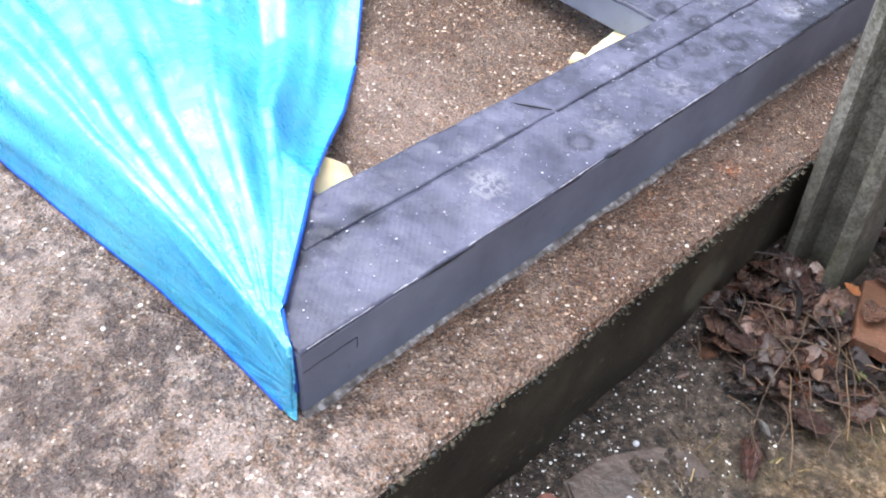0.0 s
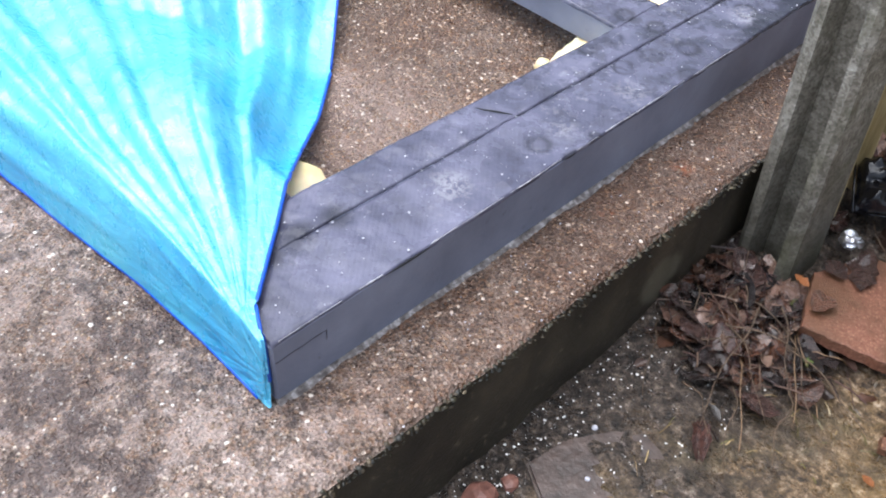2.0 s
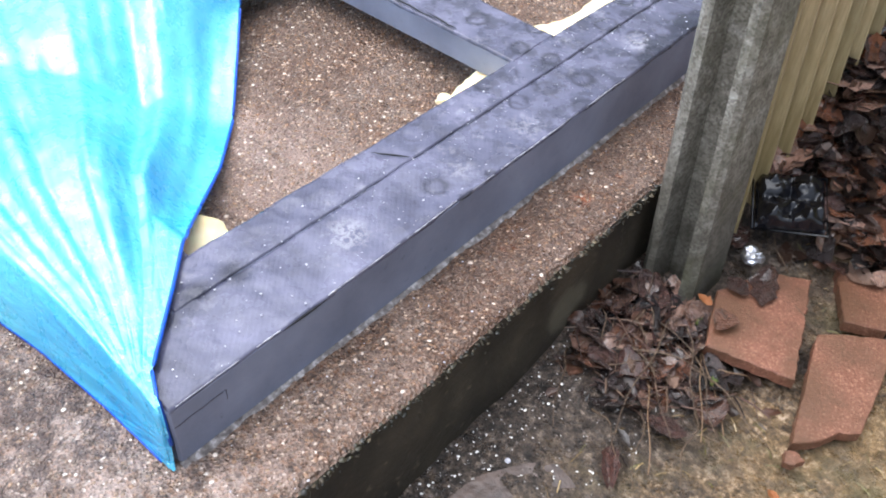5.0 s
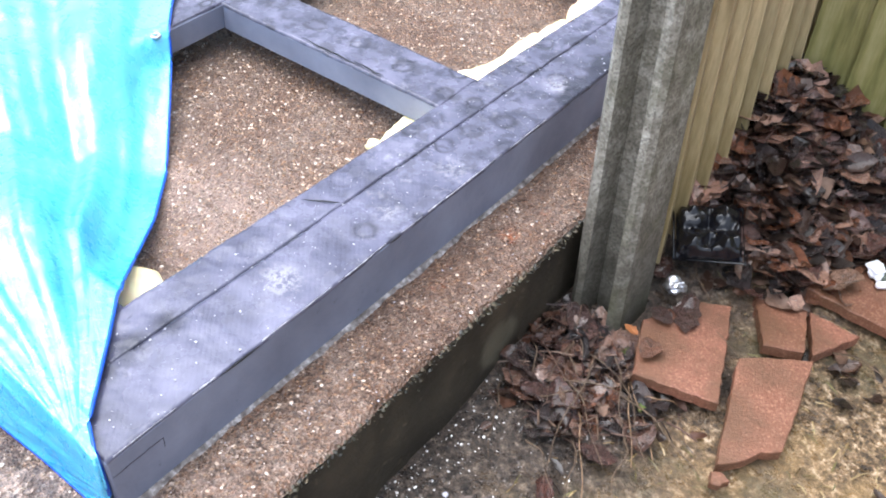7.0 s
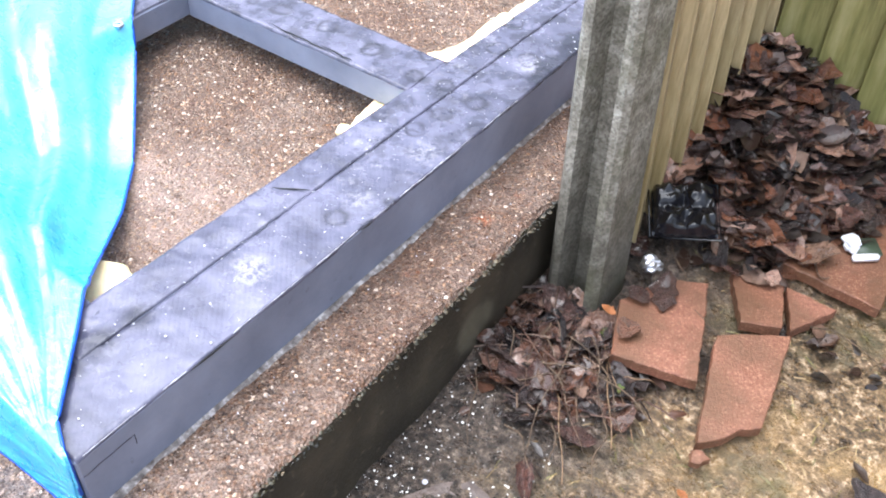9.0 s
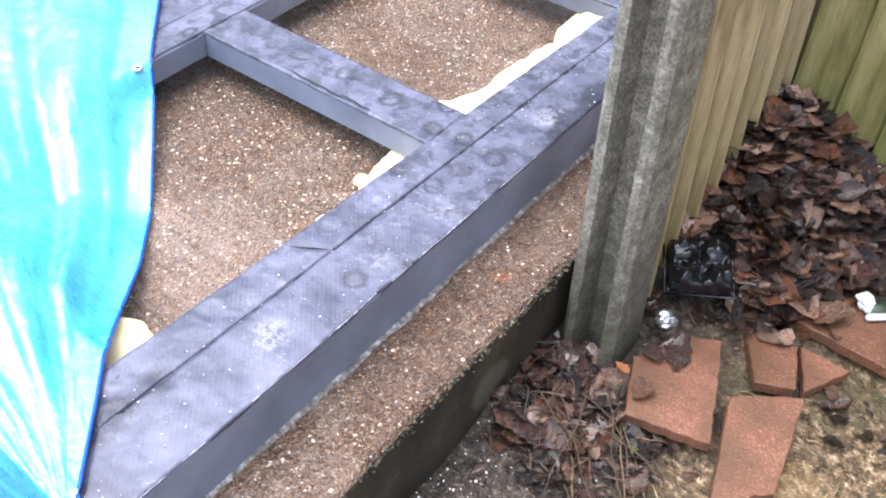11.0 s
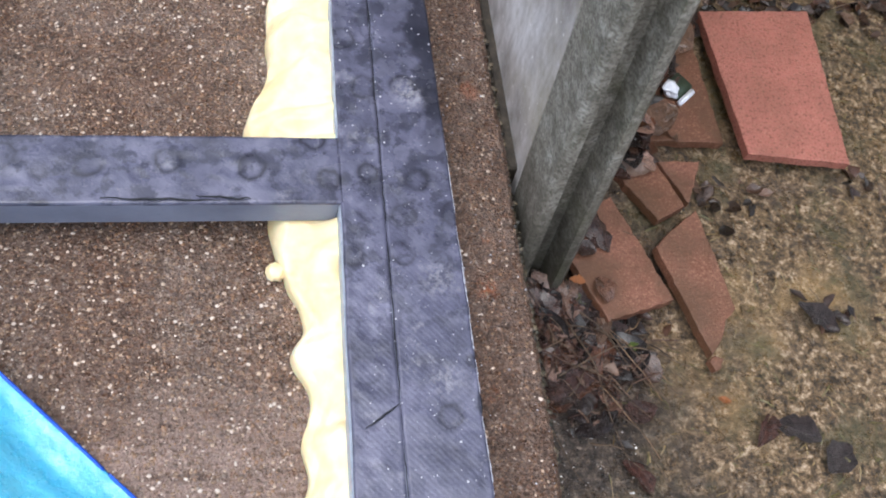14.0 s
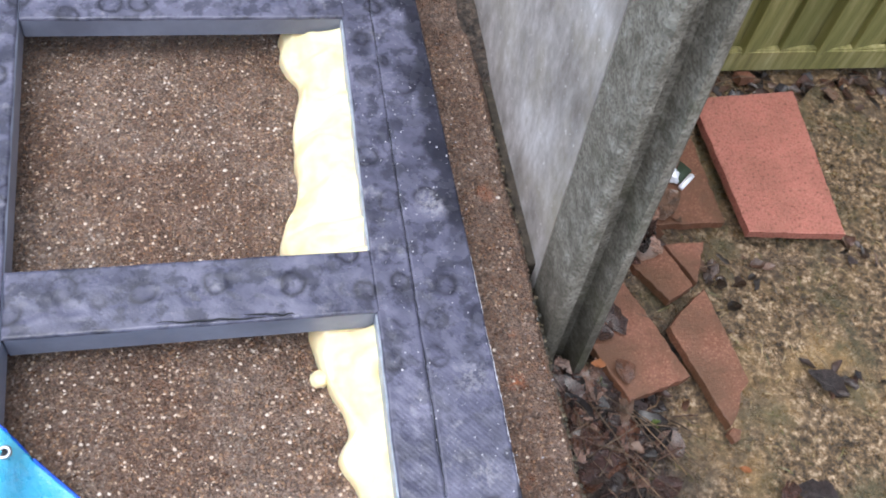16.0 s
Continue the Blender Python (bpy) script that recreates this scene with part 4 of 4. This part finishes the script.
def leaf_mass(name, count, place, lo, hi, seed, label):
    rng = random.Random(seed)
    verts, faces = [], []
    while count:
        spot = place(rng)
        if spot is None:
            continue
        x, y, z = spot
        l = rng.uniform(lo, hi)
        add_leaf(verts, faces, x, y, z, l * rng.uniform(0.4, 0.75), l, rng.uniform(0, 360), rng.gauss(0, 15), rng.gauss(0, 18), rng.uniform(-0.7, 0.9), rng)
        count -= 1
    me = bpy.data.meshes.new(name)
    me.from_pydata(verts, [], faces)
    me.materials.append(LEAF)
    for f in me.polygons:
        f.use_smooth = True
    return tagged(new(name, me), label, "leaf litter", kind="stuff")


def in_heap(rng):
    x, y = 0.215 + abs(rng.gauss(0, 0.2)), rng.uniform(0.86, BACK_Y - 0.03)
    if x > 0.62 or math.hypot(x - 0.266, y - 1.0) < 0.066 or math.hypot(x - 0.266, y - 0.899) < 0.03 or heap(x, y) < 0.012 + 0.03 * rng.random() or y < 0.9 and x < 0.26:
        return None
    return x, y, soil_z(x, y) + rng.uniform(0.002, 0.022)


def by_post(rng):
    x, y = rng.gauss(0.23, 0.06), rng.gauss(0.672, 0.06)
    if x < 0.138 or y > 0.762 and x < 0.26 or y > 0.84:
        return None
    return x, y, soil_z(x, y) + rng.uniform(0.002, 0.014)


def along_back(rng):
    x, y = rng.uniform(0.5, 1.3), BACK_Y - 0.03 - abs(rng.gauss(0, 0.03))
    return x, y, soil_z(x, y) + rng.uniform(0.002, 0.01)


def stray(rng):
    x, y = rng.choice([(0.62, 0.93), (0.55, 0.95), (0.74, 0.70), (0.9, 0.95)])
    x, y = x + rng.gauss(0, 0.035), y + rng.gauss(0, 0.025)
    return x, y, soil_z(x, y) + rng.uniform(0.004, 0.01)


def leaf_mesh(seed, made_of):
    """One crinkled dead leaf, 1 long, with an uneven lobed outline."""
    rng = random.Random(seed)
    wide, curl, fold, ph = rng.uniform(0.26, 0.42), rng.uniform(-0.25, 0.35), rng.uniform(-0.2, 0.45), rng.uniform(0, 9)
    lobes = rng.choice((0.0, 0.12, 0.25))

    def pt(t, k):
        w = wide * math.sin(math.pi * min(0.98, 0.03 + t * 0.95)) ** 0.75 * (1 + lobes * math.sin(t * 19 + ph)) * (1 + 0.25 * n3(t * 2, k > 0, ph, 2))
        x = k * w
        return (x, t - 0.5, curl * (t - 0.5) ** 2 + fold * abs(x) + 0.09 * n3(x, t, ph, 3.2) + 0.04 * n3(x, t, ph + 4, 8))
    bm = grid(span(0, 1, 7), (-1, -0.55, 0, 0.55, 1), pt)
    me = bpy.data.meshes.new("leaf")
    bm.to_mesh(me)
    bm.free()
    me.materials.append(made_of)
    for f in me.polygons:
        f.use_smooth = True
    return me


LEAF_SHAPES = [leaf_mesh(100 + k, LEAF_ONE) for k in range(14)]
WET_SHAPES = [leaf_mesh(300 + k, LEAF_WET) for k in range(14)]


def leaf_heap(count, place, lo, hi, seed, at, label, toss=16):
    """Single leaves under one heap."""
    top = thing("leaf_heap", at, label, "leaves")
    rng = random.Random(seed)
    while count:
        spot = place(rng)
        if spot is None:
            continue
        l = rng.uniform(lo, hi)
        ob = new("leaf", rng.choice(WET_SHAPES if place is by_post else LEAF_SHAPES))
        ob.matrix_basis = pose(spot[0], spot[1], spot[2] + 0.006, rng.gauss(0, toss), rng.gauss(0, toss), rng.uniform(0, 360)) @ Matrix.Diagonal((l, l, l * toss / 16, 1))
        adopt(ob, top)
        count -= 1
    return top


leaf_mass("leaf_litter", 620, in_heap, 0.03, 0.07, 1, "deep layer of wet brown dead leaves against the fences")
leaf_mass("leaf_litter", 200, by_post, 0.015, 0.04, 2, "wet brown leaf fragments at the foot of the post")
leaf_heap(270, in_heap, 0.045, 0.105, 61, (0.35, 1.25, -0.17), "heap of curled wet brown leaves against the fences")
leaf_heap(170, by_post, 0.034, 0.085, 62, (0.21, 0.66, -0.18), "matted dark wet leaves at the foot of the post", 20)
leaf_mass("leaf_litter", 120, along_back, 0.02, 0.05, 3, "dead leaves along the gravel board")
leaf_mass("leaf_litter", 44, stray, 0.02, 0.045, 4, "scattered dark dead leaves on the moss")

rng = random.Random(12)
TWIGS = [(0.15, 0.70, 0.27, 0.62), (0.19, 0.73, 0.21, 0.60), (0.22, 0.64, 0.36, 0.52), (0.28, 0.70, 0.42, 0.55), (0.20, 0.55, 0.27, 0.63), (0.36, 0.60, 0.40, 0.47), (0.25, 0.50, 0.33, 0.44),
         (0.30, 1.02, 0.24, 1.12), (0.40, 1.20, 0.30, 1.32), (0.52, 0.955, 0.66, 0.93), (0.70, 1.40, 0.86, 1.405), (0.95, 1.39, 1.12, 1.41),
         (0.25, 0.74, 0.36, 0.58), (0.30, 0.66, 0.47, 0.60), (0.29, 0.90, 0.44, 0.83), (0.24, 0.72, 0.30, 0.46), (0.17, 0.70, 0.31, 0.68), (0.20, 0.60, 0.34, 0.66), (0.155, 0.56, 0.22, 0.44),
         (0.26, 0.98, 0.335, 0.89), (0.30, 0.55, 0.36, 0.42), (0.17, 0.74, 0.24, 0.66), (0.145, 0.66, 0.2, 0.58), (0.33, 1.16, 0.25, 1.3)]
for x0, y0, x1, y1 in TWIGS:
    k = rng.uniform(0.015, 0.03)
    pts = []
    for t in span(0, 1, 10):
        x, y = x0 + (x1 - x0) * t + 0.012 * n3(t, x0, y1, 3), y0 + (y1 - y0) * t + 0.012 * n3(t, y0, x1, 3)
        pts.append((x, y, max(soil_z(x, y) + 0.004, -0.165) + k * math.sin(math.pi * t)))
    single("twig", tube(pts, [0.0016 - 0.0010 * t for t in span(0, 1, 10)], 6), TWIG, "thin brown dead twig lying on the litter", "twig", "twigs")

for x0, y0, x1, y1 in ((0.293, 0.703, 0.385, 0.564), (0.253, 0.745, 0.403, 0.596), (0.333, 0.67, 0.383, 0.708), (0.27, 0.60, 0.36, 0.47)):
    pts = [(x0 + (x1 - x0) * t, y0 + (y1 - y0) * t + 0.008 * n3(t, x0, 0, 3), max(soil_z(x0 + (x1 - x0) * t, y0 + (y1 - y0) * t), -0.178) + 0.012 + 0.012 * math.sin(math.pi * t) - 0.012 * t) for t in span(0, 1, 12)]
    single("straw_stalk", tube(pts, 0.0010, 6), STRAW, "thin pale dead stalk lying over the litter", "stalk", "dead stalks")
tw = random.Random(90)
verts, faces = [], []
for _ in range(260):
    x, y, a, l = tw.gauss(0.235, 0.06), tw.gauss(0.665, 0.065), tw.uniform(0, 3.14), tw.uniform(0.015, 0.07)
    if x < 0.14 or y > 0.76 or x > 0.26 and y > 0.74:
        continue
    z, r, tilt = soil_z(x, y) + tw.uniform(0.006, 0.026), tw.uniform(0.0006, 0.0015), tw.uniform(-0.15, 0.15)
    b = len(verts)
    for t in (-0.5, 0.0, 0.5):
        px, py, pz = x + math.cos(a) * l * t, y + math.sin(a) * l * t, z + tilt * l * t + (0.003 if t == 0 else 0)
        verts += [(px - math.sin(a) * r, py + math.cos(a) * r, pz), (px, py, pz + 1.5 * r), (px + math.sin(a) * r, py - math.cos(a) * r, pz)]
    for k in (0, 3):
        faces += [(b + k, b + k + 1, b + k + 4, b + k + 3), (b + k + 1, b + k + 2, b + k + 5, b + k + 4), (b + k + 2, b + k, b + k + 3, b + k + 5)]
me = bpy.data.meshes.new("twig_litter")
me.from_pydata(verts, [], faces)
me.materials.append(leaf_mat("twig_bits", [(56, 39, 35), (80, 56, 48), (36, 28, 27), (100, 76, 64), (122, 100, 84), (66, 45, 43)]))
tagged(new("twig_litter", me), "fine broken twigs and stems matted at the post foot", "twig litter", kind="stuff")

# dead grass stalks and crumbs on the moss
rr = random.Random(31)
verts, faces = [], []
for _ in range(1500):
    x, y, a, l = rr.uniform(0.27, 1.25), rr.uniform(0.0, 1.4), rr.uniform(0, 6.28), rr.uniform(0.006, 0.028)
    z, w, b = soil_z(x, y) + 0.001, rr.uniform(0.0005, 0.0012), len(verts)
    dx, dy, up = math.cos(a), math.sin(a), rr.uniform(0.0, 0.006)
    for t, h in ((0, 0), (0.5, up), (1, up * 0.6)):
        verts += [(x + dx * l * t - dy * w, y + dy * l * t + dx * w, z + h), (x + dx * l * t + dy * w, y + dy * l * t - dx * w, z + h + 0.0006)]
    faces += [(b, b + 1, b + 3, b + 2), (b + 2, b + 3, b + 5, b + 4)]
me = bpy.data.meshes.new("dead_grass")
me.from_pydata(verts, [], faces)
me.materials.append(leaf_mat("straw", [(120, 100, 66), (160, 138, 96), (88, 72, 48), (110, 104, 60)]))
tagged(adopt(new("dead_grass", me), ground), "short bits of dead grass and straw on the moss", kind="stuff")

# individual leaves that stand out
for x, y, l, mt, lab in ((0.262, 0.762, 0.02, YELLOW, "orange-yellow fallen leaf by the post foot"), (0.315, 1.10, 0.03, YELLOW, "curled yellow leaf on the leaf heap"),
                         (0.315, 0.852, 0.058, LEAF, "large brown leaf lying on the terracotta"), (0.305, 0.745, 0.036, LEAF, "dark curled leaf on the terracotta edge"),
                         (0.316, 0.44, 0.05, REDLEAF, "large folded dark red leaf on the wet soil"), (0.715, 0.70, 0.062, DARKLEAF, "large flat dark grey leaf on the moss"), (0.613, 0.50, 0.055, DARKLEAF, "curled dark leaf on the moss"),
                         (0.556, 0.506, 0.05, REDLEAF, "red-brown leaf lying on the moss"), (0.67, 0.45, 0.05, DARKLEAF, "dark folded leaf on the moss"), (0.50, 0.562, 0.016, YELLOW, "small orange leaf scrap on the moss"),
                         (0.44, 0.99, 0.03, LEAF, "long pinkish-brown leaf across the chips"), (0.285, 0.82, 0.03, LEAF, "brown oval leaf on the terracotta")):
    ob = new("fallen_leaf", rng.choice(LEAF_SHAPES))
    if mt is not LEAF:
        ob.data = ob.data.copy()
        ob.data.materials[0] = mt
    on_tile = 0.27 < x < 0.46 and y > 0.70
    ob.matrix_basis = pose(x, y, max(soil_z(x, y), -0.140 if on_tile or mt is YELLOW and y > 0.7 else -1) + 0.006, rng.gauss(0, 5), rng.gauss(0, 5), rng.uniform(0, 360)) @ Matrix.Diagonal((l * (0.8 if mt is REDLEAF else 1.3), l * 1.4, l * (2.4 if mt is REDLEAF else 1.4), 1))
    tagged(ob, lab, "leaf", "fallen leaves")

# black plastic tray with cells
tray = thing("plant_tray", (0.255, 1.02, -0.11), "shiny black plastic plant tray lying in the leaves", "tray")


def tray_pt(u, v):
    x, y = -0.054 + 0.108 * u, -0.052 + 0.104 * v
    rise = min(1, u / 0.06, (1 - u) / 0.06) * min(1, v / 0.08, (1 - v) / 0.08)
    cell = abs(math.sin(math.pi * 2 * u)) ** 0.6 * abs(math.sin(math.pi * 2 * v)) ** 0.6
    q = pose(0.266, 1.0, -0.092, 14, -4, 30) @ Vector((x, y, 0.004 + 0.028 * smooth01(rise) * (0.35 + 0.65 * cell) + 0.012 * n3(u, v, 2, 6)))
    return tuple(q)


part("cell_sheet", grid(span(0, 1, 48), span(0, 1, 36), tray_pt), BLACK, tray)
rim = [tuple(pose(0.266, 1.0, -0.092, 14, -4, 30) @ Vector(p)) for p in ((-0.058, -0.056, 0.004), (0.058, -0.056, 0.004), (0.058, 0.056, 0.004), (-0.058, 0.056, 0.004), (-0.058, -0.056, 0.004))]
part("rim", tube(rim, 0.0025, 6), BLACK, tray, "thin black rim")

single("foil_ball", lump(0.266, 0.899, -0.134, 0.016, 0.8, 9, 3, 0.7), FOIL, "crumpled ball of silver foil among the leaves", "foil", smooth=False)

# white packaging on the slab
pack = thing("packaging_scrap", (0.53, 1.15, -0.139), "crushed white and dark green packaging on terracotta", "litter")
m = pose(0.535, 1.155, -0.137, 4, 0, 40)
for name, (x0, x1, y0, y1, z0, z1), mt in (("card", (-0.022, 0.028, -0.018, 0.022, 0.0, 0.006), GREENPL), ("flap", (-0.03, 0.016, -0.03, -0.019, 0.0, 0.012), WHITE)):
    bm = box(x0, x1, y0, y1, z0, z1, 0.002)
    bmesh.ops.transform(bm, matrix=m, verts=bm.verts)
    part(name, bm, mt, pack)
bm = lump(-0.022, 0.006, 0.010, 0.016, 0.7, 3, 3, 0.6)
bmesh.ops.transform(bm, matrix=m, verts=bm.verts)
part("wad", bm, WHITE, pack, "crumpled white wad")

# stones and small marks
for x, y, r, mt, lab in ((0.175, 0.17, 0.022, STONE, "red-brown broken stone beside the slab"), (0.185, 0.215, 0.012, STONE, "small pale brown stone beside the slab"),
                         (0.205, 0.36, 0.0045, WORN, "pale pebble on the soil"), (0.25, 0.29, 0.004, WORN, "pale pebble on the soil")):
    single("stone", lump(x, y, soil_z(x, y) + r * 0.35, r, 0.65, x * 90, 2), mt, lab, "stone", "loose stones", smooth=False)
me = scatter_pebbles(150, 0.02, 0.124, 0.0, 1.4, slab_z, 0.0008, 0.0022, 15)
me.materials[0] = WORN
tagged(adopt(new("white_grit", me), slab), "white grit scattered on the slab edge", kind="stuff")
# pale chips on the beam: grit, and glints of water beads put in as colour
me = scatter_pebbles(420, BX0 + 0.01, BX1 - 0.004, 0.02, 1.6, lambda x, y: H + 0.0002, 0.0007, 0.002, 16)
me.materials[0] = WORN
tagged(adopt(new("white_grit", me), long_beam), "pale grit and painted glints of water beads on the membrane", kind="stuff")
flat = prism([(0.18, 0.25), (0.19, 0.318), (0.222, 0.375), (0.257, 0.404), (0.288, 0.398), (0.318, 0.385), (0.345, 0.36), (0.356, 0.30), (0.345, 0.23), (0.27, 0.20)], -0.196, -0.1795)
bmesh.ops.bevel(flat, geom=[e for e in flat.edges if min(v.co.z for v in e.verts) > -0.185], offset=0.004, segments=2, affect="EDGES")
single("flat_stone", flat, FLAT, "flat grey-brown stone sunk in the wet soil", "stone", smooth=False)

# sprouts at the post's foot
for x, y, n in ((0.262, 0.745, 5), (0.345, 0.655, 5), (0.275, 0.735, 4)):
    sp = thing("sprout", (x, y, soil_z(x, y)), "small bright green weed sprout in the litter", "weed", "weeds")
    for k in range(n):
        a = k * 6.28 / n + rng.random()
        v, f = [], []
        add_leaf(v, f, x, y, max(soil_z(x, y), -0.17) + 0.006, 0.006, rng.uniform(0.009, 0.016), math.degrees(a), rng.uniform(20, 50), 0, 0.3, rng)
        me = bpy.data.meshes.new("leaf")
        me.from_pydata(v, [], f)
        me.materials.append(SPROUT)
        adopt(new("leaf", me), sp)
